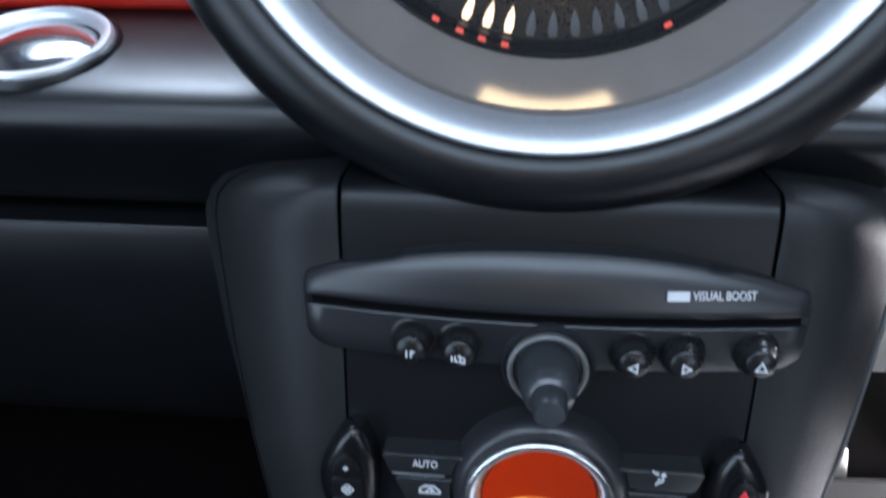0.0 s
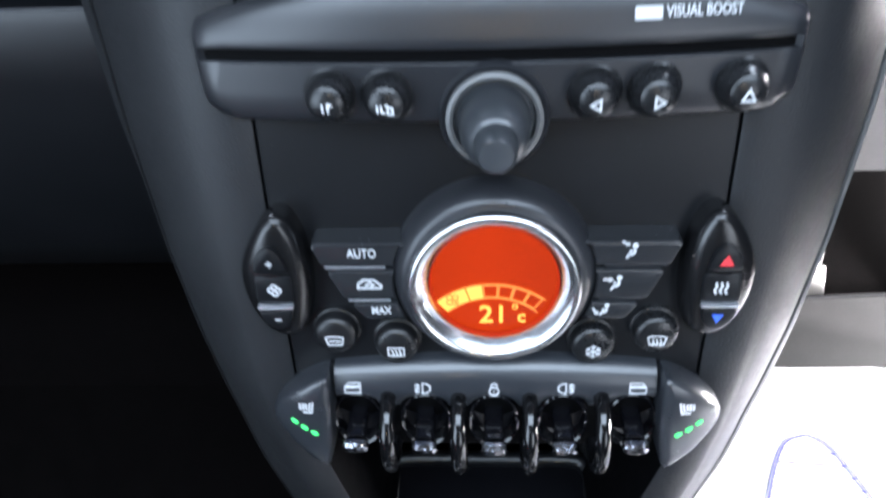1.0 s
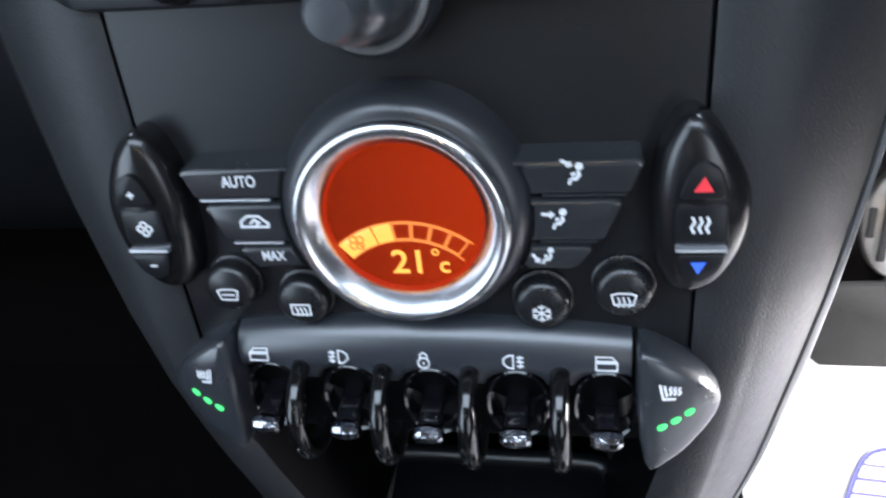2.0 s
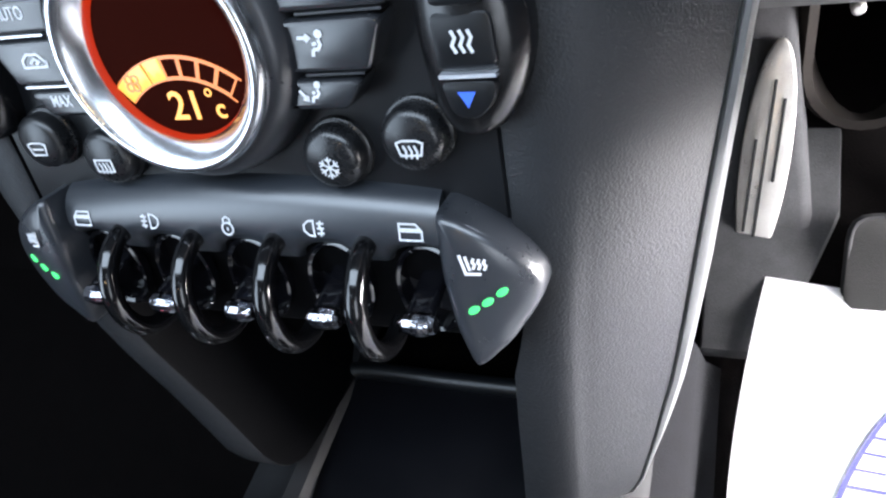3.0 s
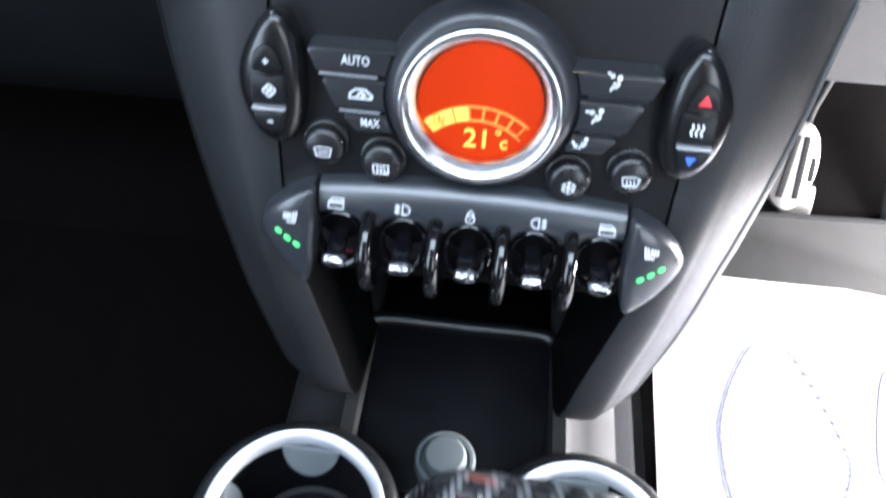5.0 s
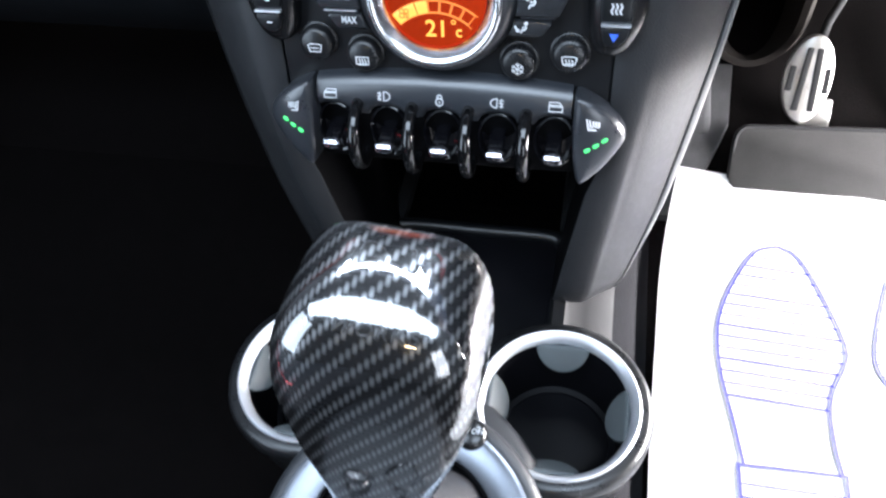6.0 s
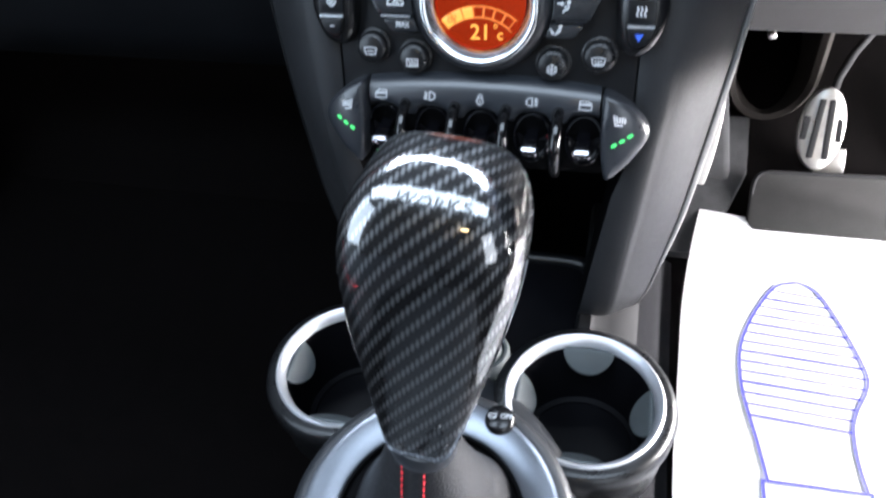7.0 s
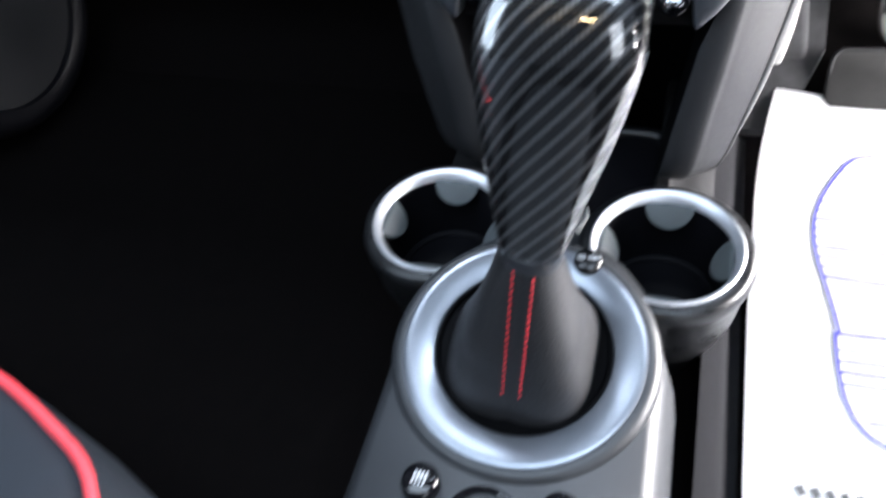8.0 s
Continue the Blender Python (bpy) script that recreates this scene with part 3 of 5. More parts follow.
# upright dark louvres added over the display to dim it when seen from the side
louvres = bmesh.new()
for k in range(-45, 46):
    x = 0.0005 * k
    h = math.sqrt(max(0.0, 0.0229 ** 2 - x * x))
    louvres.faces.new([louvres.verts.new((x, DV + y, z)) for y, z in ((-h, 0.00625), (h, 0.00625), (h, 0.00692), (-h, 0.00692))])
film = part("dimming_louvres", louvres, LOUVRE, disp, "fine dark louvres added to dim the display from the side", smooth=0)
film["kind"] = "stuff"
C = pose(0, DV, -0.0028)
arc_c = (-0.0008, -0.0318)


def sector(r0, r1, a0, a1, n=6):
    p = [(arc_c[0] + r1 * math.cos(radians(a0 + (a1 - a0) * k / n)), arc_c[1] + r1 * math.sin(radians(a0 + (a1 - a0) * k / n))) for k in range(n + 1)]
    p += [(arc_c[0] + r0 * math.cos(radians(a1 + (a0 - a1) * k / n)), arc_c[1] + r0 * math.sin(radians(a1 + (a0 - a1) * k / n))) for k in range(n + 1)]
    return p


segs = [(131, 120.5), (119.5, 109), (108, 97)]
for k, (a0, a1) in enumerate(segs):
    part("segment", shifted(prism(sector(0.0246, 0.0302, a0, a1), 0.0098, 0.0100, 0.00005), C), LCDLIT, disp, "lit amber bar")
for a0, a1 in ((96, 86), (84.8, 74.8), (73.6, 63.6), (62.4, 52.4)):
    p = sector(0.0249, 0.0299, a0, a1)
    part("segment", shifted(strokes([p + [p[0]]], 0.0005, 0.0098, 0.0100), C), LCDLINE, disp, "unlit bar outline")
arc = [(arc_c[0] + 0.0244 * math.cos(radians(a)), arc_c[1] + 0.0244 * math.sin(radians(a))) for a in range(47, 134, 4)]
arc2 = [(arc_c[0] + 0.0304 * math.cos(radians(a)), arc_c[1] + 0.0304 * math.sin(radians(a))) for a in range(50, 132, 4)]
part("scale_line", shifted(strokes([arc, arc2], 0.0004, 0.0098, 0.0100), C), LCDLINE, disp)
lettering("21", 0.0108, LCDLIT, disp, C @ pose(-0.0002, -0.0148, 0.0100), "number", bold=0.00012)
part("degree_mark", shifted(strokes([ellipse(0.0076, -0.0112, 0.0009, n=10) + [(0.0085, -0.0112)]], 0.0004, 0.0098, 0.0100), C), LCDLIT, disp)
lettering("c", 0.0075, LCDLIT, disp, C @ pose(0.0100, -0.0156, 0.0100), "unit_mark", bold=0.00008)
fan_x, fan_y = -0.0150, -0.0080
part("fan_mark", shifted(strokes([ellipse(fan_x + 0.0014 * math.cos(radians(a)), fan_y + 0.0014 * math.sin(radians(a)), 0.0011, n=9) + [(fan_x + 0.0014 * math.cos(radians(a)) + 0.0011, fan_y + 0.0014 * math.sin(radians(a)))] for a in (45, 135, 225, 315)], 0.0005, 0.0100, 0.0102), C), LCDLINE, disp)

# push keys beside the display: outer edge slants in, inner edge follows the ring
R_KEY, KEYTOP = 0.0358, 0.0082


def key(side, v0, v1, u0, u1, mark):
    """v0, v1: lower and upper edge; u0, u1: outer ends of those edges."""
    inner = []
    for k in range(9):
        v = v1 + (v0 - v1) * k / 8
        inner.append((math.sqrt(max(0.0, R_KEY ** 2 - (v - DV) ** 2)), v))
    corner = lambda p, a, b: [tuple((1 - f) ** 2 * Vector(a) + 2 * f * (1 - f) * Vector(p) + f * f * Vector(b)) for f in (0.0, 0.25, 0.5, 0.75, 1.0)]
    slope = (u1 - u0) / (v1 - v0)
    pts = inner + corner((u0, v0), (u0 - 0.0016, v0), (u0 + 0.0016 * slope, v0 + 0.0016)) + corner((u1, v1), (u1 - 0.0034 * slope, v1 - 0.0034), (u1 - 0.0045, v1))
    pts = [(side * x, y) for x, y in pts]
    bm = prism(pts, -0.003, KEYTOP, 0.0012, steps=3)
    for q in bm.verts:
        if q.co.z > 0.004 and q.co.y > v1 - 0.0022:
            q.co.y -= 0.0013 if v1 > 0.06 else 0.0006
    b = part("button", bm, KEYBLACK, climate, "black rocker key", smooth=30)
    mark(b)
    return b


def print_on(b, lines, u, v, z, mat=WHITE, width=0.0006, m=None):
    part("icon", shifted(strokes(lines, width, 0.0, 0.0002), (m or pose(u, v, z + 0.0001))), mat, b, "white print" if mat is WHITE else "")


def text_on(words, u, v, z, size):
    return lambda b: lettering(words, size, WHITE, b, pose(u, v, z + 0.0001) @ Matrix.Diagonal((0.84, 1.12, 1, 1)), label="white print", bold=0.00003)


CAR = [[(-0.0036, -0.0010), (-0.0034, 0.0006), (-0.0016, 0.0020), (0.0016, 0.0020), (0.0030, 0.0006), (0.0038, 0.0), (0.0036, -0.0010), (-0.0036, -0.0010)], [(-0.0012, -0.0002), (0.0002, 0.0010), (0.0014, 0.0002), (0.0004, -0.0004)]]
BIG = lambda lines, s: [[(x * s, y * s) for x, y in l] for l in lines]
HEAD = lambda x, y, r=0.0006: ellipse(x, y, r, n=8) + [(x + r, y)]
SITTER = [HEAD(0.0012, 0.0026), [(0.0009, 0.0014), (0.0013, 0.0002), (0.0004, -0.0009), (-0.0008, -0.0008)], [(-0.0008, -0.0008), (-0.0013, -0.0024)], [(0.0003, 0.0006), (-0.0008, 0.0003)]]
ARROW = lambda x0, y0, x1, y1: [[(x0, y0), (x1, y1)], [(x1 + 0.6 * (x0 - x1) * 0.5 - 0.0005 * (y1 - y0) / 0.002, y1 + 0.6 * (y0 - y1) * 0.5 + 0.0005 * (x1 - x0) / 0.002), (x1, y1), (x1 + 0.6 * (x0 - x1) * 0.5 + 0.0005 * (y1 - y0) / 0.002, y1 + 0.6 * (y0 - y1) * 0.5 - 0.0005 * (x1 - x0) / 0.002)]]
FIG_UP = SITTER + ARROW(-0.0034, 0.0044, -0.0010, 0.0030)
FIG_MID = SITTER + ARROW(-0.0044, 0.0020, -0.0014, 0.0018)
FIG_FEET = [[(x * 0.85, y * 0.85) for x, y in l] for l in SITTER] + ARROW(-0.0040, 0.0010, -0.0022, -0.0014)
key(-1, 0.0572, 0.0682, 0.0612, 0.0652, text_on("AUTO", -0.0462, 0.0627, KEYTOP, 0.0044))
key(-1, 0.0432, 0.0562, 0.0545, 0.0602, lambda b: print_on(b, BIG(CAR, 1.15), -0.0445, 0.0497, KEYTOP, width=0.0007))
key(-1, 0.0342, 0.0422, 0.0470, 0.0530, text_on("MAX", -0.0410, 0.0386, KEYTOP, 0.0040))
key(1, 0.0572, 0.0682, 0.0612, 0.0652, lambda b: print_on(b, FIG_UP, 0.0468, 0.0627, KEYTOP, width=0.0008))
key(1, 0.0432, 0.0562, 0.0545, 0.0602, lambda b: print_on(b, FIG_MID, 0.0425, 0.0497, KEYTOP, width=0.0008))
key(1, 0.0342, 0.0422, 0.0470, 0.0530, lambda b: print_on(b, FIG_FEET, 0.0392, 0.0384, KEYTOP, width=0.0007))
for side in (-1, 1):
    for v, u0, u1 in ((0.0567, 0.0385, 0.0600), (0.0427, 0.0375, 0.0528)):
        part("divider", strokes([[(side * u0, v), (side * u1, v)]], 0.0006, 0.0030, KEYTOP - 0.0006), SILVER if side < 0 else SATIN, climate, "thin pale dividing line")


def on_pod(outline):
    """Pod outlines are drawn on the face, then moved to where the pod sits."""
    return [(x - 0.0026, y + 0.0050) for x, y in outline]


def rocker(side):
    """The lens-shaped rocker pod at the edge of the panel."""
    pts = [(0.0742, 0.0720), (0.0785, 0.0738), (0.0838, 0.0700), (0.0892, 0.0615), (0.0935, 0.0525), (0.0945, 0.0430), (0.0920, 0.0325), (0.0868, 0.0240), (0.0800, 0.0208), (0.0735, 0.0225), (0.0705, 0.0285), (0.0688, 0.0400), (0.0685, 0.0520), (0.0702, 0.0640)]
    pts = [(side * x, y) for x, y in rounded(on_pod(pts), 0.005, 3)]
    pod = part("rocker_switch", prism(pts, -0.004, 0.0066, 0.004, crown=lambda x, y: 0.0044 * (1 - ((abs(x) - 0.0784) / 0.013) ** 2 * 0.8 - ((y - 0.054) / 0.03) ** 2 * 0.6), steps=4), POD, climate, "gloss black lens-shaped rocker pod", smooth=50)
    keyz = 0.0108
    up = [(0.0745, 0.0520), (0.0770, 0.0600), (0.0800, 0.0628), (0.0850, 0.0600), (0.0872, 0.0520)]
    mid = [(0.0742, 0.0505), (0.0875, 0.0505), (0.0880, 0.0385), (0.0745, 0.0385)]
    low = [(0.0748, 0.0365), (0.0878, 0.0365), (0.0862, 0.0310), (0.0820, 0.0275), (0.0770, 0.0285)]
    for outline in (up, mid, low):
        part("rocker_key", prism([(side * x, y) for x, y in rounded(on_pod(outline), 0.0022, 3)], 0.003, keyz + (0.0014 if outline is not mid else 0.0002), 0.0008), PANEL, pod, "matt black key")
    part("rocker_line", strokes([[(side * 0.0724, 0.0425), (side * 0.0850, 0.0425)]], 0.0009, 0.006, keyz + 0.0014), SILVER, pod, "pale line")
    u = side * 0.0782
    z = keyz + 0.0015
    if side > 0:
        part("icon", shifted(prism([(-0.0024, -0.0018), (0.0024, -0.0018), (0, 0.0024)], 0, 0.0002, 0.00005), pose(u, 0.0612, z)), MARKRED, pod, "red arrow")
        part("icon", shifted(prism([(-0.0020, 0.0016), (0.0020, 0.0016), (0, -0.0020)], 0, 0.0002, 0.00005), pose(u, 0.0376, z)), MARKBLUE, pod, "blue arrow")
        heat = [[(x + 0.0004, -0.0024), (x - 0.0004, -0.0008), (x + 0.0004, 0.0008), (x - 0.0003, 0.0024)] for x in (-0.0018, 0.0, 0.0018)]
        part("icon", shifted(strokes(heat, 0.0007, 0, 0.0002), pose(u, 0.0495, keyz + 0.0002)), WHITE, pod, "white print")
    else:
        part("icon", shifted(strokes([[(-0.0012, 0), (0.0012, 0)], [(0, -0.0012), (0, 0.0012)]], 0.0006, 0, 0.0002), pose(u, 0.0612, z)), WHITE, pod, "white print")
        part("icon", shifted(strokes([[(-0.0012, 0), (0.0012, 0)]], 0.0006, 0, 0.0002), pose(u, 0.0376, z)), WHITE, pod, "white print")
        blades = [ellipse(0.0013 * math.cos(radians(a)), 0.0013 * math.sin(radians(a)), 0.0010, n=9) + [(0.0013 * math.cos(radians(a)) + 0.0010, 0.0013 * math.sin(radians(a)))] for a in (0, 90, 180, 270)]
        part("icon", shifted(strokes(blades, 0.0007, 0, 0.0002), pose(u, 0.0495, keyz + 0.0002)), WHITE, pod, "white print")
    return pod


rocker(-1)
rocker(1)

SCREEN = [[(-0.0034, 0.0016), (-0.0026, -0.0016), (0.0026, -0.0016), (0.0034, 0.0016), (0.0018, 0.0022), (-0.0018, 0.0022), (-0.0034, 0.0016)]]
WAVES = [[(x, -0.0024), (x + 0.0003, -0.0006), (x - 0.0003, 0.0010)] for x in (-0.0014, 0.0, 0.0014)]
RECT = [[(-0.0030, -0.0018), (0.0030, -0.0018), (0.0030, 0.0018), (-0.0030, 0.0018), (-0.0030, -0.0018)]]
FLAKE = [[(0.0030 * math.cos(radians(a)), 0.0030 * math.sin(radians(a))), (-0.0030 * math.cos(radians(a)), -0.0030 * math.sin(radians(a)))] for a in (30, 90, 150)]
for a in range(30, 390, 60):
    FLAKE.append([(0.0021 * math.cos(radians(a)) + 0.0011 * math.cos(radians(a + s)), 0.0021 * math.sin(radians(a)) + 0.0011 * math.sin(radians(a + s))) for s in (70,)] + [(0.0017 * math.cos(radians(a)), 0.0017 * math.sin(radians(a)))] + [(0.0021 * math.cos(radians(a)) + 0.0011 * math.cos(radians(a - 70)), 0.0021 * math.sin(radians(a)) + 0.0011 * math.sin(radians(a - 70)))])
for u, v, icon in ((-0.0600, 0.0252, SCREEN + [[(-0.0022, 0.0002), (0.0022, 0.0002)]]), (-0.0370, 0.0202, RECT + WAVES), (0.0370, 0.0202, FLAKE), (0.0600, 0.0252, SCREEN + WAVES)):
    b = part("round_button", shifted(lathe([(0.0092, -0.003), (0.0092, 0.0008), (0.0086, 0.0012), (0.0082, 0.0012), (0.0082, 0.0045), (0.0076, 0.0058), (0.0060, 0.0066), (0.0, 0.0070)], 32), pose(u, v, 0)), RUBBERY, climate, "round black push button", smooth=45)
    print_on(b, icon, 0, 0, 0, width=0.0004 if icon is FLAKE else 0.0005, m=pose(u, v - 0.0016, 0.0070, 1))

# ---- toggle switches ----
toggles = thing("toggle_switch_panel", FACE, "row of black toggle switches with loop guards and seat heater keys", "switch panel")


def bow(x):
    return 0.0032 * (1 - (x / 0.09) ** 2) - 0.0058


def bar_section(x):
    o = bow(x)
    d = -0.0014 + 0.0040 * (1 - (x / 0.065) ** 2)
    arch = max(0.0058 * math.sqrt(max(0.0, 1 - ((x - (k - 2) * 0.0278) / 0.0096) ** 2)) for k in range(5))
    up = lambda v: v + d * max(0.0, 1 + (v - 0.0102) / 0.022) + arch * max(0.0, (-v - 0.0005) / 0.0113)
    sec = [(0.0102 + d, -0.006)]
    for deg in (88, 76, 64, 52, 40, 28, 16, 4, -8, -20, -32, -46):
        v, w = -0.0014 + 0.0118 * math.sin(radians(deg)), -0.0010 + 0.0116 * math.cos(radians(deg)) ** 0.8
        sec.append((v + d if v > 0 else up(v), w + o))
    return sec + [(up(-0.0108), 0.0070 + o), (up(-0.0118), 0.0048 + o), (up(-0.0118), -0.004)]


rows = []
for k in range(121):
    x = -0.0628 + 0.1256 * k / 120
    rows.append([(x, v, w) for v, w in bar_section(x)])
part("bar", grid(rows, caps=True), TOGGLEBAR, toggles, "satin charcoal fascia bar", smooth=40)
rows = []
for k in range(25):
    x = -0.068 + 0.136 * k / 24
    o = bow(x)
    rows.append([(x, v, w + 0.6 * o) for v, w in ((-0.008, 0.004), (-0.016, 0.0005), (-0.028, -0.003), (-0.036, -0.004), (-0.0410, -0.004), (-0.0435, -0.006), (-0.0445, -0.012), (-0.006, -0.012))])
part("backing", grid(rows, caps=True), BLACK, toggles, "matt black switch backing", smooth=40)
PITCH = 0.0278
for k in range(5):
    u = (k - 2) * PITCH
    o = bow(u)
    part("switch_well", shifted(lathe([(0.0112, 0.0), (0.0112, 0.0030), (0.0106, 0.0036), (0.0098, 0.0030), (0.0092, -0.002), (0.0, -0.004)], 32), pose(u, -0.0205, 0.0015 + 0.6 * o) @ Matrix.Diagonal((0.92, 1.30, 1, 1))), GLOSS, toggles, "gloss black recess")
    lever = part("toggle", shifted(joined(box(-0.0040, 0.0040, -0.0020, 0.0020, -0.002, 0.0145, 0.0016)), pose(u, -0.0190, 0.002 + o, 14)), GLOSS, toggles, "black toggle lever", smooth=40)
    tip = shifted(lathe([(0.0, -0.0048), (0.0022, -0.0048), (0.0030, -0.0036), (0.0034, -0.0012), (0.0034, 0.0012), (0.0030, 0.0036), (0.0022, 0.0048), (0.0, 0.0048)], 11), pose(0, -0.0004, 0.0020, 0, 90) @ pose(0, 0, 0, 0, 0, 17))
    part("toggle_tip", shifted(tip, pose(u, -0.0196, 0.002 + o, 14) @ pose(0, 0, 0.0135)), TIP, lever, "faceted smoked chrome tip", smooth=12)
for k in range(4):
    u = (k - 1.5) * PITCH
    o = bow(u)
    path = []
    for s in range(22):
        a = radians(118 - 238 * s / 21)
        path.append((u, -0.0208 + 0.0172 * math.sin(a), 0.0080 + o + 0.0150 * math.cos(a)))
    part("loop_guard", tube(path, 0.0031, 14), LOOP, toggles, "gloss black loop guard", smooth=60)

WINDOW = [[(-0.0032, -0.0022), (0.0030, -0.0022), (0.0030, 0.0004), (0.0014, 0.0022), (-0.0032, 0.0022), (-0.0032, -0.0022)], [(-0.0032, 0.0002), (0.0030, 0.0002)], [(-0.0032, 0.0008), (0.0028, 0.0008)]]
WINDOW_M = [[(-x, y) for x, y in line] for line in WINDOW]
LAMP = [[(0.0000, -0.0022), (0.0000, 0.0022), (0.0016, 0.0020), (0.0030, 0.0008), (0.0030, -0.0008), (0.0016, -0.0020), (0.0000, -0.0022)], [(-0.0032, 0.0014), (-0.0010, 0.0014)], [(-0.0032, 0.0), (-0.0010, 0.0)], [(-0.0032, -0.0014), (-0.0010, -0.0014)], [(-0.0022, 0.0022), (-0.0018, 0.0008), (-0.0024, -0.0008), (-0.0020, -0.0022)]]
LAMP_M = [[(-x, y) for x, y in line] for line in LAMP]
LOCK = [ellipse(0, -0.0012, 0.0018, n=12) + [(0.0018, -0.0012)], [(-0.0011, 0.0004), (-0.0011, 0.0016), (0.0, 0.0024), (0.0011, 0.0016), (0.0011, 0.0004)], [(0, -0.0008), (0, -0.0018)]]
for k, icon in enumerate((WINDOW_M, LAMP, LOCK, LAMP_M, WINDOW)):
    u = (k - 2) * PITCH
    part("icon", shifted(strokes(icon, 0.00048, 0, 0.0002), pose(u, 0.0006 + 0.0007 * (1 - (u / 0.0556) ** 2), 0.0107 + bow(u), -11)), WHITE, toggles, "white print")


def seat_key(side):
    pts = [(0.0640, 0.0090), (0.0700, 0.0068), (0.0775, 0.0025), (0.0845, -0.0035), (0.0888, -0.0100), (0.0892, -0.0145), (0.0865, -0.0200), (0.0795, -0.0300), (0.0715, -0.0385), (0.0690, -0.0400), (0.0676, -0.0375), (0.0655, -0.0260), (0.0642, -0.0100)]
    pts = [(side * x, y) for x, y in rounded(pts, 0.003, 2)]
    crown = lambda x, y: 0.0050 - 0.0060 * ((abs(x) - 0.069) / 0.020) ** 2 - 0.0030 * ((y + 0.012) / 0.030) ** 2
    b = part("seat_heater_key", prism(pts, -0.004, 0.0078, 0.0022, crown=crown), KEYGREY, toggles, "satin blue-grey seat heater key", smooth=50)
    z = lambda x, y: 0.0078 + crown(x, y)
    seat = [[(-0.0022, 0.0028), (-0.0014, -0.0012), (0.0014, -0.0016)], [(-0.0012, 0.0024), (-0.0006, -0.0006)], [(0.0004, 0.0018), (0.0000, 0.0011), (0.0004, 0.0004), (0.0, -0.0004)], [(0.0014, 0.0016), (0.0010, 0.0009), (0.0014, 0.0002), (0.0010, -0.0006)], [(0.0024, 0.0014), (0.0020, 0.0007), (0.0024, 0.0), (0.0020, -0.0008)]]
    seat = [[(side * 1.35 * x, 1.35 * y) for x, y in line] for line in seat]
    part("icon", shifted(strokes(seat, 0.0007, 0, 0.0003), pose(side * 0.0732, -0.0050, z(0.0732, -0.0060) + 0.0002, -4, side * 16)), WHITE, b, "white print")
    for x, y in ((0.0718, -0.0180), (0.0756, -0.0155), (0.0794, -0.0128)):
        led = prism(ellipse(0, 0, 0.0017, 0.0010, 14), -0.0004, 0.0004, 0.0002)
        part("indicator_light", shifted(led, pose(side * x, y, z(x, y) + 0.0001, 4, side * 16, side * 32)), GREEN, b, "lit green indicator")


seat_key(-1)
seat_key(1)


def smoothline(line, n=5):
    """A finer line through the points."""
    if len(line) < 4:
        return [(line[0][0] + (line[-1][0] - line[0][0]) * k / 8, line[0][1] + (line[-1][1] - line[0][1]) * k / 8) for k in range(9)]
    p = [Vector(q) for q in line]
    closed = line[0] == line[-1]
    if closed:
        p = [p[-2]] + p + [p[1]]
    else:
        p = [2 * p[0] - p[1]] + p + [2 * p[-1] - p[-2]]
    out = []
    for i in range(1, len(p) - 2):
        for k in range(n):
            t = k / n
            q = 0.5 * ((2 * p[i]) + (p[i + 1] - p[i - 1]) * t + (2 * p[i - 1] - 5 * p[i] + 4 * p[i + 1] - p[i + 2]) * t * t + (3 * p[i] - p[i - 1] - 3 * p[i + 1] + p[i + 2]) * t ** 3)
            out.append((q.x, q.y))
    out.append((p[-2].x, p[-2].y))
    if closed:
        out[-1] = out[0]
    return out


# ---- centre speedometer ----
speedo = thing("speedometer", FACE @ pose(-0.004, 0.311, 0), "large round central speedometer with silver ring", "speedometer")
part("outer_rim", lathe([(0.124, -0.080), (0.136, -0.072), (0.1445, -0.058), (0.1490, -0.042), (0.1498, -0.028), (0.1475, -0.014), (0.1425, -0.0045), (0.1360, 0.0005), (0.1295, 0.0018), (0.1235, 0.0008), (0.1205, -0.003)], 96), PLASTIC, speedo, "dark soft plastic rim", smooth=60)
part("silver_ring", lathe([(0.1212, -0.006), (0.1210, 0.0005), (0.1195, 0.0025), (0.1175, 0.0022), (0.1120, -0.0035), (0.1098, -0.0070), (0.1092, -0.012)], 96), SILVER, speedo, "satin silver ring", smooth=50)
dial = part("dial", lathe([(0.1094, -0.011), (0.1075, -0.0130), (0.0905, -0.0150), (0.0898, -0.0150)], 96), DIALGREY, speedo, "grey dial surround")
part("dial_step", lathe([(0.0900, -0.0140), (0.0888, -0.0136), (0.0876, -0.0150), (0.0872, -0.0170), (0.0860, -0.0166), (0.0848, -0.0180), (0.0844, -0.0200)], 96), DIALDARK, dial, "dark stepped inner ring")
part("inner_dial", lathe([(0.0846, -0.0195), (0.0, -0.0195)], 64), DIALDARK, speedo, "black inner dial")
for k in range(10):
    a = radians(-111.5 + 5.4 * k)
    lit = k < 3
    flame = prism([(0.0, 0.0052), (0.0012, 0.002), (0.0017, -0.0015), (0.0012, -0.0040), (-0.0012, -0.0040), (-0.0017, -0.0015), (-0.0012, 0.002)], 0, 0.0006, 0.0001)
    part("gauge_marker", shifted(flame, pose(0.0795 * math.cos(a), 0.0795 * math.sin(a), -0.0195, 0, 0, math.degrees(a) + 90)), LEDWARM if lit else TICKGREY, dial, "lit warm white marker" if lit else "unlit grey marker")
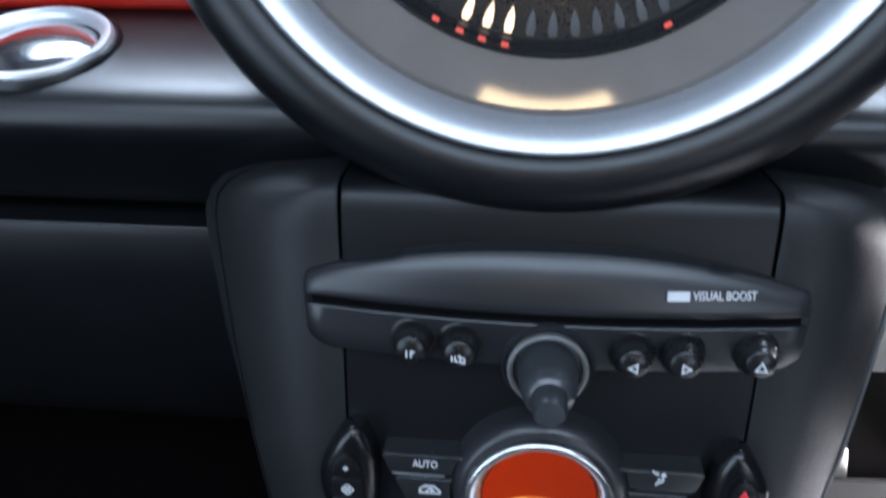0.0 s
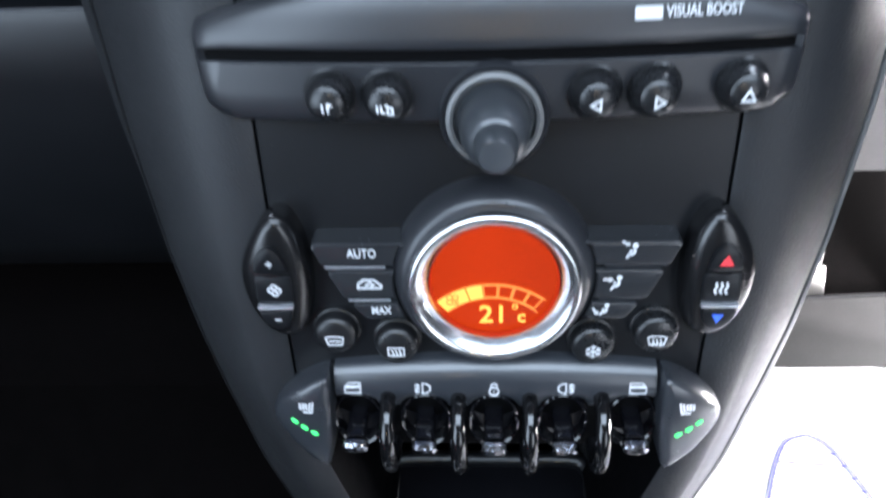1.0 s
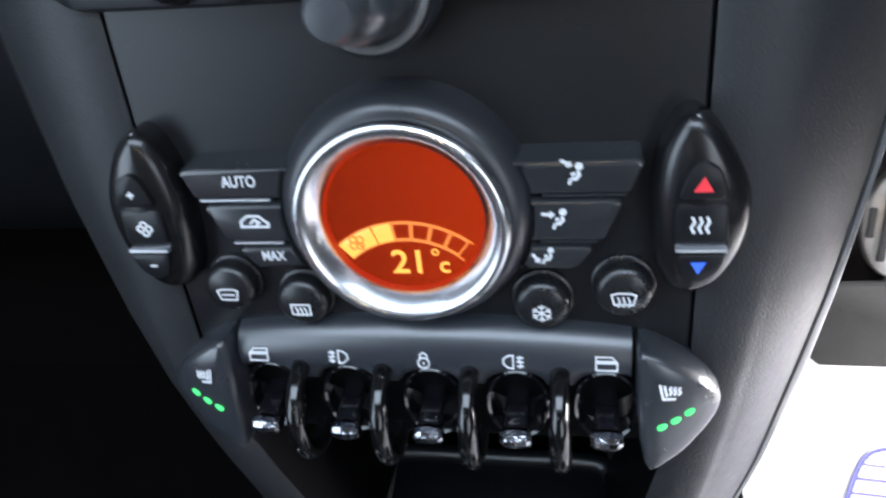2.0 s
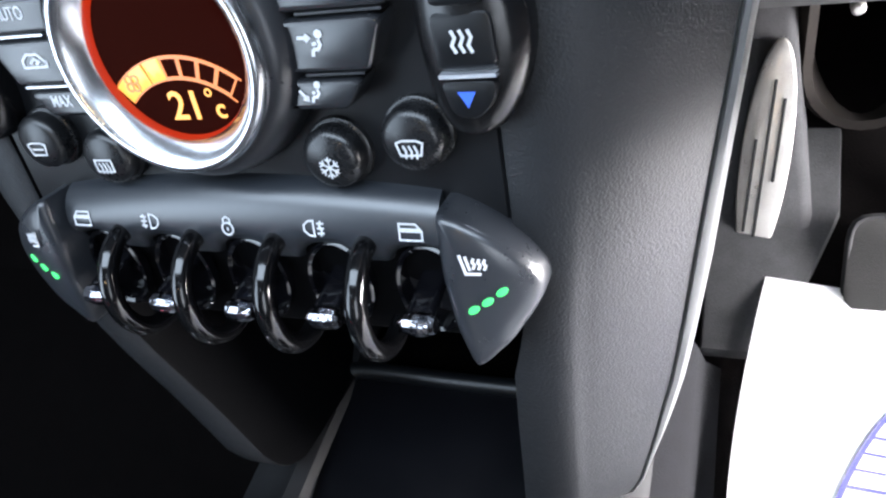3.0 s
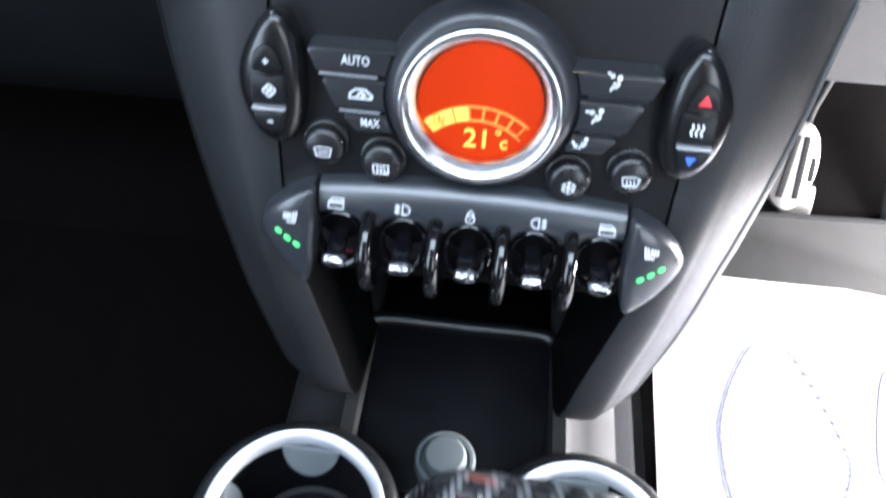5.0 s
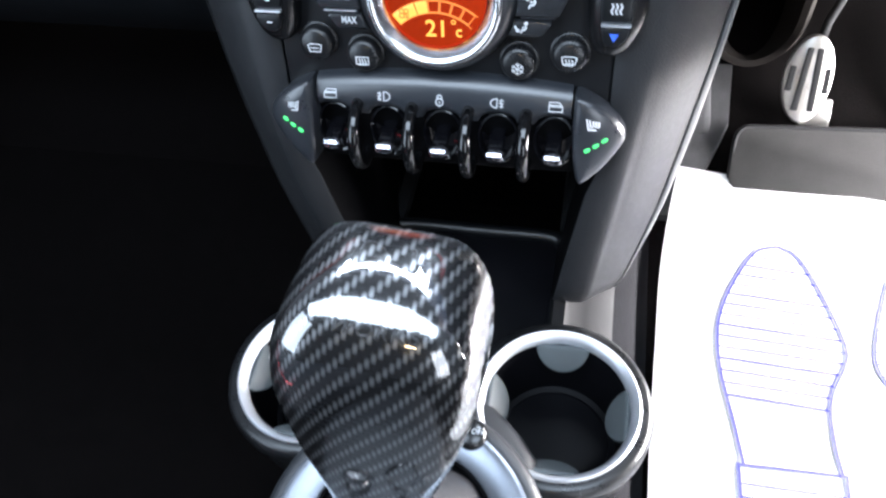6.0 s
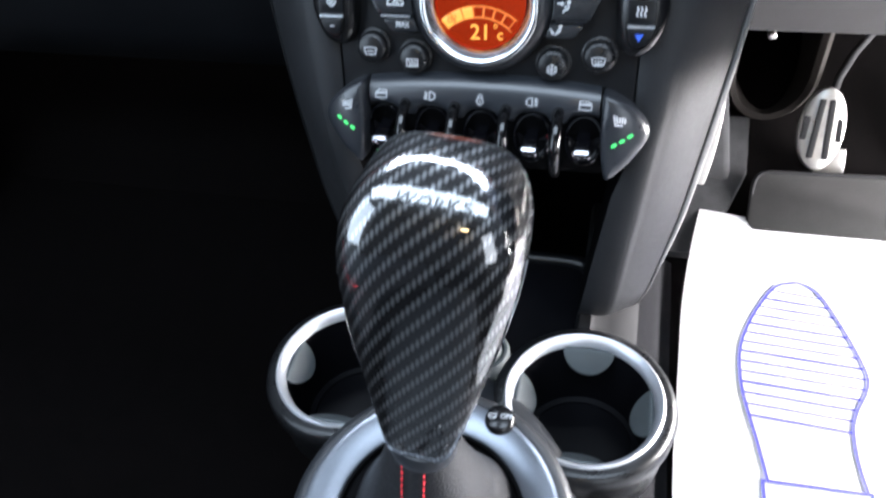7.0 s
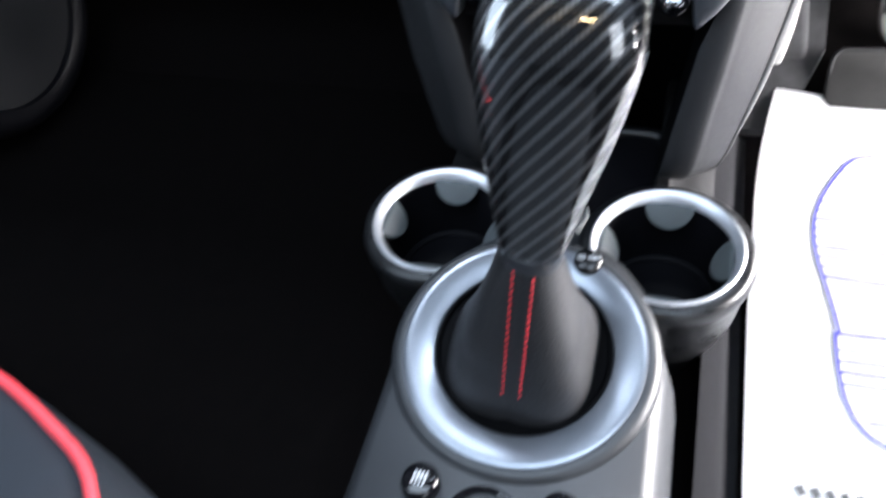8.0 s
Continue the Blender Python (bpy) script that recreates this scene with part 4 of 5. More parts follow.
for k, ang in enumerate((-117.5, -111.5, -106.1, -100.7, -64.0)):
    a = radians(ang)
    part("gauge_light", shifted(prism(rounded([(-0.0013, -0.0017), (0.0013, -0.0017), (0.0013, 0.0017), (-0.0013, 0.0017)], 0.0004, 2), 0, 0.0005, 0.0001), pose(0.0880 * math.cos(a), 0.0880 * math.sin(a), -0.0150, 0, 0, ang + 90)), LEDRED, dial, "small red light")

# ---- dashboard ----
dash = thing("dashboard", pose(0, 0, 0), "dark soft-touch dashboard with a red trim strip", "dashboard")
PROFILE = [(0.300, 0.390), (0.118, 0.390), (0.108, 0.391), (0.1045, 0.394), (0.1020, 0.400), (0.0965, 0.412), (0.0895, 0.427), (0.0848, 0.4360), (0.0829, 0.4420), (0.0832, 0.4470), (0.0850, 0.4510), (0.0882, 0.4540), (0.0930, 0.4563), (0.100, 0.4582), (0.120, 0.4615), (0.150, 0.4645), (0.158, 0.4650)]


def dash_pad(x0, x1):
    rows = []
    for k in range(9):
        x = x0 + (x1 - x0) * k / 8
        rows.append([(x, y + 0.10 * max(0, abs(x) - 0.25) ** 2, z) for y, z in PROFILE])
    return grid(rows)


part("lower_pad", dash_pad(-0.74, -0.070), PLASTIC, dash, "dark soft-touch pad", smooth=60)
part("lower_pad", dash_pad(0.070, 0.74), PLASTIC, dash, "dark soft-touch pad", smooth=60)
part("middle_pad", grid([[(x, y + 0.022, z) for y, z in PROFILE] for x in (-0.12, 0.0, 0.12)]), PLASTIC, dash, "dark pad behind the speedometer", smooth=60)
for x0, x1 in ((-0.74, -0.115), (0.115, 0.74)):
    rows = []
    for k in range(5):
        x = x0 + (x1 - x0) * k / 4
        rows.append([(x, y, z) for y, z in ((0.170, 0.462), (0.158, 0.4655), (0.156, 0.470), (0.158, 0.486), (0.163, 0.500), (0.172, 0.506), (0.20, 0.508))])
    part("trim_strip", grid(rows), REDTRIM, dash, "gloss red trim strip", smooth=50)
    rows = []
    for k in range(5):
        x = x0 + (x1 - x0) * k / 4
        rows.append([(x, y, z) for y, z in ((0.185, 0.500), (0.165, 0.510), (0.160, 0.520), (0.170, 0.545), (0.22, 0.570), (0.40, 0.585), (0.56, 0.580))])
    part("upper_pad", grid(rows), PLASTIC, dash, "dark upper dashboard pad", smooth=50)
part("upper_middle", grid([[(x, y, z) for y, z in ((0.19, 0.40), (0.185, 0.52), (0.21, 0.58), (0.30, 0.60), (0.56, 0.585))] for x in (-0.13, 0, 0.13)]), PLASTIC, dash, "dark hood behind the speedometer", smooth=50)

vent = thing("air_vent", pose(-0.2250, 0.121, 0.4618, 9), "round dashboard air vent with silver ring", "air vent")
part("outer_bezel", lathe([(0.0372, -0.006), (0.0368, 0.0012), (0.0355, 0.0024), (0.0342, 0.0020), (0.0340, -0.004)], 56, 0.84), PLASTIC, vent, "dark plastic bezel", smooth=50)
part("outer_ring", lathe([(0.0342, -0.006), (0.0340, 0.0030), (0.0330, 0.0042), (0.0308, 0.0040), (0.0284, 0.0024), (0.0276, 0.0010), (0.0274, -0.004)], 56, 0.84), SILVER, vent, "satin silver ring", smooth=50)
part("ball", lathe([(0.0276, -0.003), (0.0250, 0.0), (0.0180, 0.0028), (0.0100, 0.0040), (0.0, 0.0045)], 48, 0.84), CHROME, vent, "polished chrome cap", smooth=60)

glove = thing("glove_box", pose(0, 0, 0), "closed dark plastic glove box door under the dashboard", "glove box")
rows = []
for k in range(9):
    x = -0.66 + 0.52 * k / 8
    rows.append([(x, y, z) for y, z in ((0.30, 0.378), (0.122, 0.380), (0.107, 0.382), (0.100, 0.3815), (0.0985, 0.376), (0.098, 0.348), (0.103, 0.300), (0.114, 0.240), (0.135, 0.200), (0.16, 0.185), (0.34, 0.190))])
lid = part("door", grid(rows), PLASTIC, glove, "dark plastic door", smooth=50)
part("door_edge", tube([(-0.66 + 0.52 * k / 8, 0.1005, 0.3816) for k in range(9)], 0.0008, 8), SATIN, lid, "thin satin edge, paler than the door", smooth=60)

# ---- driver's knee panel and footwell ----
knee = thing("knee_panel", pose(0, 0, 0), "grey plastic knee panel under the steering column", "knee panel")
rows = []
for k in range(9):
    x = 0.128 + 0.60 * k / 8
    rows.append([(x, y, z) for y, z in ((0.40, 0.230), (0.230, 0.212), (0.206, 0.207), (0.200, 0.210), (0.196, 0.222), (0.165, 0.300), (0.130, 0.365), (0.110, 0.380))])
part("panel", grid(rows), KNEE, knee, smooth=45)
part("screw", shifted(lathe([(0.0, 0.002), (0.002, 0.0018), (0.003, 0.0008), (0.0032, -0.004)], 16), pose(0.178, 0.215, 0.198, 90)), BRUSHED, knee, "bright screw head")

duct = thing("heater_duct", pose(0, 0, 0), "curved dark plastic heater duct above the pedals", "air duct")
rows = []
for k in range(15):
    f = k / 14
    a = radians(180 + 180 * f)
    cx, cz = 0.198 + 0.030 * math.cos(a), 0.128 + 0.040 * math.sin(a)
    rows.append([(cx, 0.275, cz), (cx + 0.005 * math.cos(a), 0.273, cz + 0.005 * math.sin(a)), (cx + 0.010 * math.cos(a), 0.280, cz + 0.010 * math.sin(a)), (cx + 0.010 * math.cos(a), 0.36, cz + 0.010 * math.sin(a)), (cx, 0.36, cz)])
rows = [[(rows[0][j][0], rows[0][j][1], 0.22) for j in range(5)]] + rows + [[(rows[-1][j][0], rows[-1][j][1], 0.22) for j in range(5)]]
part("housing", grid(rows, close_u=True, caps=True), DUCT, duct, smooth=50)


def pedal(at, w, h, label, arm):
    p = thing("pedal", at, label, "pedal", "foot pedals")
    pad = part("pad", prism(ellipse(0, 0, w / 2, h / 2, 36), 0.0, 0.006, 0.0018, crown=lambda x, y: 0.004 * (1 - (x / w * 2) ** 2)), BRUSHED, p, "brushed aluminium pad", smooth=45)
    for x, l in ((-0.0150, 0.010), (-0.0055, 0.025), (0.0055, 0.025), (0.0150, 0.010)):
        x *= w / 0.042
        pts = [(x + sx * 0.0026 + 0.05 * sy * l * (1 if x < 0 else -1), sy * l) for sx, sy in ((-1, -1), (1, -1), (1, 1), (-1, 1))]
        part("grip", prism(rounded(pts, 0.0012, 2), 0.004, 0.0085 + 0.004 * (1 - (x / w * 2) ** 2) - 0.0018, 0.0006), SHELL, pad, "black rubber grip strip")
    part("bracket", shifted(prism(rounded([(-0.012, -0.008), (0.012, -0.012), (0.014, 0.014), (-0.006, 0.016)], 0.002, 2), 0, 0.003, 0.0006), pose(0.014 * w / 0.042, -h / 2 + 0.004, -0.006, 0, 0, 8)), BRUSHED, p, "bent metal bracket")
    part("arm", tube(arm, 0.0034, 10), SHELL, p, "dark metal arm", smooth=60)
    return p


PED = pose(0.241, 0.246, 0.096, 58, 0, -4)
pedal(PED, 0.037, 0.070, "brushed aluminium oval brake pedal with rubber strips", [(0.004, 0.020, -0.006), (0.008, 0.044, -0.010), (0.018, 0.066, -0.020), (0.034, 0.088, -0.036), (0.050, 0.110, -0.060)])
pedal(pose(0.345, 0.250, 0.086, 58, 0, -6), 0.046, 0.110, "brushed aluminium oval accelerator pedal", [(0.0, 0.020, -0.006), (0.006, 0.060, -0.016), (0.010, 0.100, -0.050)])

ry = Vector((0.010, 0.060, 0.112)).normalized()
rx = (Vector((1.0, -0.10, 0.02)) - ry * Vector((1.0, -0.10, 0.02)).dot(ry)).normalized()
REST = Matrix.Translation((0.1500, 0.2375, 0.0955)) @ Matrix((rx, ry, rx.cross(ry))).transposed().to_4x4()
rest = thing("footrest", REST, "long oval aluminium footrest beside the tunnel", "footrest")
plate = part("plate", prism(ellipse(-0.004, -0.004, 0.0134, 0.068, 40), 0, 0.004, 0.0012), BRUSHED, rest, "brushed aluminium plate", smooth=45)
for x, y, l in ((-0.0100, -0.020, 0.028), (-0.0040, -0.006, 0.048), (0.0020, 0.008, 0.024)):
    part("groove", prism(rounded([(x - 0.0009, y - l), (x + 0.0009, y - l), (x + 0.0009, y + l), (x - 0.0009, y + l)], 0.0006, 2), 0.002, 0.0046, 0.0003), SHELL, plate, "narrow black rubber strip")
# carpeted hump that carries the footrest, and the tunnel's flank
hump = joined(prism(rounded([(-0.050, -0.095), (0.036, -0.088), (0.024, -0.030), (0.010, 0.030), (0.002, 0.070), (-0.004, 0.140), (-0.050, 0.140)], 0.008, 4), -0.070, -0.0012, 0.006))
tagged(part("footrest_hump", shifted(hump, REST), HUMP, smooth=50), "grey carpeted hump under the footrest", "carpet", kind="structure")
rows = []
for k in range(12):
    y = -0.70 + 0.83 * k / 11
    rows.append([(0.100, y, 0.066), (0.112, y, 0.058), (0.1165, y, 0.048), (0.120, y, 0.036), (0.128, y, 0.0305)])
tagged(part("tunnel_flank", grid(rows), TUNNEL, smooth=60), "black carpeted flank of the transmission tunnel", "tunnel", kind="structure")

rows = []
for k in range(13):
    y = 0.139 + 0.011 * k
    x1 = lerp([(0.139, 0.150), (0.226, 0.187), (0.30, 0.187)], y)[0]
    z = 0.0365 + 0.30 * max(0.0, (y - 0.16) / 0.42) ** 1.35
    rows.append([(x, y, z - d) for x, d in ((0.116, 0.006), (0.117, 0.0005), (0.119, 0.0), (0.5 * (0.117 + x1), 0.0), (x1 - 0.002, 0.0), (x1, 0.0005), (x1 + 0.001, 0.006))])
rows.insert(0, [(x, y - 0.001, z - 0.006) for x, y, z in rows[0]])
tagged(part("footwell_carpet", grid(rows), HUMP, smooth=45), "grey carpet on the floor below the footrest", "carpet", kind="structure")

pad = thing("heel_pad", pose(0, 0, 0), "worn grey rubber heel pad on the carpet", "heel pad")
bm = prism(rounded([(0.186, 0.160), (0.420, 0.160), (0.420, 0.222), (0.190, 0.216)], 0.012, 4), 0.0, 0.003, 0.0015)
for v in bm.verts:
    v.co.z += 0.0345 + 0.80 * max(0.0, v.co.y - 0.174)
part("pad", bm, MATGREY, pad, smooth=45)
rim = smoothline(rounded([(0.188, 0.162), (0.418, 0.162), (0.418, 0.220), (0.192, 0.214)], 0.011, 4), 1)
rim = [(x, y, 0.0372 + 0.80 * max(0.0, y - 0.174)) for x, y in rim]
part("border", tube(rim, 0.0016, 8, closed=True), SHELL, pad, "dark moulded border", smooth=60)

# ---- paper mat with printed shoe soles ----
sheet_thing = thing("paper_mat", pose(0, 0, 0), "white paper floor mat printed with blue shoe soles", "paper mat")
NX, NY = 22, 40


def paper_z(x, y):
    return 0.0400 + 0.0020 * math.sin(9 * x + 14 * y) + 0.010 * max(0.0, (y - 0.10) / 0.09) ** 2 * 0.6


def left_edge(y):
    return 0.1305 + 0.0065 * max(0, (y + 0.06) / 0.10) ** 1.0 * 0.5 + 0.011 * max(0.0, (y - 0.06) / 0.13) ** 1.6


rows = []
for i in range(NY + 1):
    f = i / NY
    y0 = -0.330 + f * 0.518
    row = []
    for j in range(NX + 1):
        g = j / NX
        x = left_edge(y0) + g * 0.36
        y = y0 - 0.045 * g * 0.36 / 0.36 * f
        row.append((x, y, paper_z(x, y)))
    rows.append(row)
bm = grid(rows)
bmesh.ops.solidify(bm, geom=bm.faces[:], thickness=0.0004)
sheet = part("sheet", bm, PAPER, sheet_thing, "white paper sheet", smooth=180)


def sole(cx, flip):
    """Outline and tread lines of one printed sole; returns polylines on the sheet."""
    leftp = [(0.223, 0.114), (0.208, 0.108), (0.196, 0.090), (0.184, 0.064), (0.177, 0.040), (0.1755, 0.020), (0.1765, 0.000), (0.180, -0.020), (0.184, -0.040), (0.1885, -0.066)]
    rightp = [(0.223, 0.114), (0.234, 0.109), (0.242, 0.096), (0.251, 0.070), (0.258, 0.045), (0.2610, 0.026), (0.2575, 0.012), (0.249, -0.006), (0.2450, -0.022), (0.2450, -0.046), (0.2475, -0.066)]
    heel_top = [(0.1845, -0.067), (0.2505, -0.0655)]
    heel = [(0.1855, -0.068), (0.1865, -0.095), (0.190, -0.118), (0.199, -0.136), (0.214, -0.145), (0.228, -0.142), (0.241, -0.130), (0.248, -0.105), (0.2495, -0.066)]

    def at(line, y):
        for (x0, a), (x1, b) in zip(line, line[1:]):
            if min(a, b) <= y <= max(a, b):
                return x0 + (x1 - x0) * (y - a) / (b - a)

    thick, thin = [leftp, rightp, heel_top, heel], []
    y = 0.101
    while y > -0.026:
        thin.append([(at(leftp, y), y + 0.001), (at(rightp, y), y - 0.002)])
        y -= 0.0093
    for k in range(7):
        y = -0.079 - 0.0085 * k
        thin.append([(0.187 + 0.0018 * max(0, k - 2) ** 1.5, y), (0.2475 - 0.0018 * max(0, k - 2) ** 1.5, y)])
    if flip:
        mirror = lambda lines: [[(2 * cx - x, yy - 0.006) for x, yy in l] for l in lines]
        thick, thin = mirror(thick), mirror(thin)
    return thick, thin



for flip in (False, True):
    thick, thin = sole(0.270, flip)
    bm = strokes([smoothline(l) for l in thick], 0.0022, 0.0, 0.0003)
    for v in bm.verts:
        v.co.z += paper_z(v.co.x, v.co.y) + 0.0005
    outline = part("sole_outline", bm, INK, sheet_thing, "blue printed shoe sole")
    for l in thin:
        bm = strokes([smoothline(l)], 0.0014 + 0.0003 * math.sin(900 * l[0][1]), 0.0, 0.0003)
        for v in bm.verts:
            v.co.z += paper_z(v.co.x, v.co.y) + 0.0005
        part("tread_line", bm, INK, outline)
bars = []
for k in range(9):
    x = 0.160 + 0.008 * k
    bars.append([(x, -0.182), (x + 0.0045, -0.180)])
bm = strokes(bars, 0.006, 0.0, 0.0003)
for v in bm.verts:
    v.co.z += paper_z(v.co.x, v.co.y) + 0.0005
part("print_bar", bm, TICKGREY, sheet, "dark printed bars")

# ---- tunnel console ----
console = thing("centre_console", pose(0, 0, 0), "grey plastic centre console between the seats", "centre console")


def console_row(y):
    w, top = lerp([(-0.70, 0.080, 0.112), (-0.26, 0.078, 0.1135), (-0.16, 0.0760, 0.123), (-0.11, 0.060, 0.127), (-0.085, 0.034, 0.125), (-0.070, 0.016, 0.118), (-0.06, 0.006, 0.108)], y)
    flare = 0.014
    return [(-w - flare, y, 0.0), (-w - flare * 0.9, y, 0.055), (-w - flare * 0.55, y, 0.088), (-w - 0.002, y, top - 0.012), (-w + 0.002, y, top - 0.004), (-w + min(0.008, w * 0.5), y, top), (0, y, top + 0.0005), (w - min(0.008, w * 0.5), y, top), (w - 0.002, y, top - 0.004), (w + 0.002, y, top - 0.012), (w + flare * 0.55, y, 0.088), (w + flare * 0.9, y, 0.055), (w + flare, y, 0.0)]


ys = [-0.70, -0.5, -0.36, -0.30, -0.26, -0.22, -0.18, -0.16, -0.145, -0.13, -0.115, -0.10, -0.09, -0.08, -0.07, -0.06]
part("body", grid([console_row(y) for y in ys]), GREYSIDE, console, "grey satin plastic body", smooth=60)
GC = (-0.001, -0.171)
GEAR = pose(*GC, 0.1245, 8.5)
part("gear_surround", shifted(lathe([(0.0762, -0.012), (0.0757, 0.000), (0.0738, 0.0032), (0.0705, 0.0052), (0.0680, 0.0050)], 72), GEAR), GREYSIDE, console, "grey plastic rim", smooth=50)
part("gear_bezel", shifted(lathe([(0.0682, 0.003), (0.0679, 0.0062), (0.0665, 0.0070), (0.0637, 0.0066), (0.0512, 0.0044), (0.0492, 0.0026), (0.0484, -0.002), (0.0482, -0.006)], 72), GEAR), BEZEL, console, "satin silver ring", smooth=50)
part("gear_well", shifted(lathe([(0.0500, 0.0036), (0.0494, 0.0046), (0.0482, 0.0042), (0.0474, 0.0020), (0.0466, 0.0026), (0.0458, 0.0020), (0.0, 0.0022)], 48), GEAR), BLACK, console, "black inner ring", smooth=50)

for side in (-1, 1):
    cup = thing("cup_holder", pose(0.0695 if side > 0 else -0.0735, -0.082, 0.128), "round black cup holder with silver rim and grey grips", "cup holder", "cup holders")
    part("body", lathe([(0.0458, -0.0005), (0.0492, -0.0008), (0.0520, -0.0026), (0.0534, -0.007), (0.0530, -0.014), (0.0512, -0.0185), (0.0504, -0.023), (0.0490, -0.045), (0.0440, -0.065), (0.0380, -0.080), (0.0350, -0.098), (0.0, -0.099)], 64), RUBBERY, cup, "dark plastic bowl", smooth=45)
    part("rim", lathe([(0.0462, -0.0035), (0.0460, 0.0004), (0.0450, 0.0013), (0.0436, 0.0008), (0.0412, -0.0030), (0.0404, -0.006)], 64), SILVER, cup, "satin silver rim", smooth=50)
    part("well", lathe([(0.0410, -0.004), (0.0400, -0.012), (0.0375, -0.050), (0.0365, -0.054), (0.0330, -0.055), (0.0325, -0.0565), (0.0, -0.057)], 56), WELL, cup, "dark plastic well", smooth=40)
    for a in (0, 90, 180, 270):
        pts = ellipse(0, 0, 0.0165, 0.0158, 20, 90, 270)
        bm = prism(pts, 0.0, 0.0022, 0.001)
        part("grip_pad", shifted(bm, pose(0, 0, 0, 0, 0, a) @ pose(0.0400, 0, -0.0062, 0, -46)), GREYPAD, cup, "grey rubber grip flap", smooth=45)

b = part("traction_button", shifted(lathe([(0.0085, -0.012), (0.0085, 0.001), (0.0078, 0.0035), (0.0060, 0.0048), (0.0, 0.0054)], 28), pose(0.0265, -0.113, 0.139, 10)), POD, console, "round black traction button", smooth=45)
lettering("OFF", 0.0040, WHITE, b, pose(0.0302, -0.1135, 0.1447, 10), label="white print")
part("icon", shifted(strokes([[(-0.0020, -0.0010), (-0.0018, 0.0008), (0.0018, 0.0008), (0.0020, -0.0010), (-0.0020, -0.0010)], [(-0.0014, -0.0024), (-0.0006, -0.0016)], [(0.0006, -0.0024), (0.0014, -0.0016)]], 0.0004, 0, 0.0002), pose(0.0225, -0.1135, 0.1445, 10)), WHITE, b, "white print")

for u, y, gloss in ((-0.0385, -0.254, True), (0.034, -0.254, False)):
    b = part("round_button", shifted(lathe([(0.0105, -0.004), (0.0105, 0.002), (0.0095, 0.005), (0.0075, 0.0066), (0.0, 0.0072)], 28), pose(u, y, 0.1150)), GLOSS, console, "round black seat switch", smooth=45)
    part("icon", shifted(strokes([[(x, -0.0035), (x + 0.0004, 0.0035)] for x in (-0.003, -0.0010, 0.0010, 0.003)], 0.0008, 0, 0.0002), pose(u, y, 0.1223)), WHITE, b, "white print")
part("knob_well", shifted(lathe([(0.0200, -0.002), (0.0196, 0.0025), (0.0180, 0.0035), (0.0165, 0.0025), (0.0160, -0.001), (0.0, -0.0015)], 36), pose(-0.003, -0.268, 0.1145)), GLOSS, console, "black round recess")
TRAY = Matrix.Translation((0, -0.040, 0.0645)) @ pose(0, 0, 0, 7.0)
part("tray", shifted(prism(rounded([(-0.062, 0.0), (0.060, 0.0), (0.065, 0.114), (-0.069, 0.114)], [0.002, 0.002, 0.014, 0.014], 6), -0.012, 0.0, 0.002), TRAY), WELL, console, "black storage tray floor")
lip = [TRAY @ Vector((x, y, 0.001)) for x, y in smoothline([(-0.064, 0.020), (-0.066, 0.060), (-0.0680, 0.093), (-0.065, 0.107), (-0.054, 0.113), (0.0, 0.113), (0.050, 0.113), (0.061, 0.107), (0.064, 0.093), (0.062, 0.060), (0.060, 0.020)], 4)]
part("tray_lip", tube(lip, 0.0050, 12), PLASTIC, console, "rounded black tray lip", smooth=60)
part("tray_back", box(-0.085, 0.085, 0.140, 0.146, 0.03, 0.26, 0.002), BLACK, console, "black wall behind the tray")
# added walls, mostly hidden by the flanks, block door light from the tray
for side in (-1, 1):
    part("tray_light_block", box(side * 0.086 - 0.002, side * 0.086 + 0.002, 0.050, 0.240, 0.020, 0.150, 0.001), BLACK, console, "black wall added to keep door light out of the tray")
part("power_socket", shifted(lathe([(0.0185, -0.01), (0.0185, 0.004), (0.0170, 0.006), (0.0150, 0.006), (0.0140, 0.003), (0.0132, 0.003), (0.0128, 0.010), (0.0110, 0.0125), (0.0, 0.013)], 36), pose(-0.003, -0.022, 0.074)), GREYPAD, console, "grey capped power socket", smooth=45)
for side in (-1, 1):
    rows = []
    for k in range(8):
        y = -0.032 + 0.222 * k / 7
        rows.append([(side * 0.058, y, 0.076), (side * 0.060, y, 0.082), (side * 0.068, y, 0.083), (side * 0.072, y, 0.079), (side * 0.082, y, 0.076), (side * 0.098, y, 0.070), (side * 0.108, y, 0.055), (side * 0.113, y, 0.01)])
    part("side_rail", grid(rows), RAIL, console, "dark plastic tunnel side rail", smooth=45)

# ---- gear lever ----
BASE, TOP = Vector((0.0094, -0.185, 0.225)), Vector((0.0240, -0.160, 0.362))
AX = (TOP - BASE).normalized()
KX = (Vector((1, 0, 0)) - AX * AX.x).normalized()
M = Matrix.Translation(BASE) @ Matrix((KX, AX.cross(KX), AX)).transposed().to_4x4()
lever = thing("gear_lever", M, "gear lever with glossy carbon fibre knob and leather boot", "gear lever")
H = (TOP - BASE).length
prof = [(0.0085, 0.0100), (0.0090, 0.0130), (0.0110, 0.0138), (0.0150, 0.0149), (0.03, 0.0178), (0.05, 0.0216), (0.07, 0.0255), (0.088, 0.0282), (0.102, 0.0295), (0.114, 0.0287), (0.123, 0.0262), (0.130, 0.0220), (0.1345, 0.0158), (0.1375, 0.0082), (0.1385, 0.0)]
fine = [(h, max(0.0, r)) for h, r in smoothline(prof, 4)]


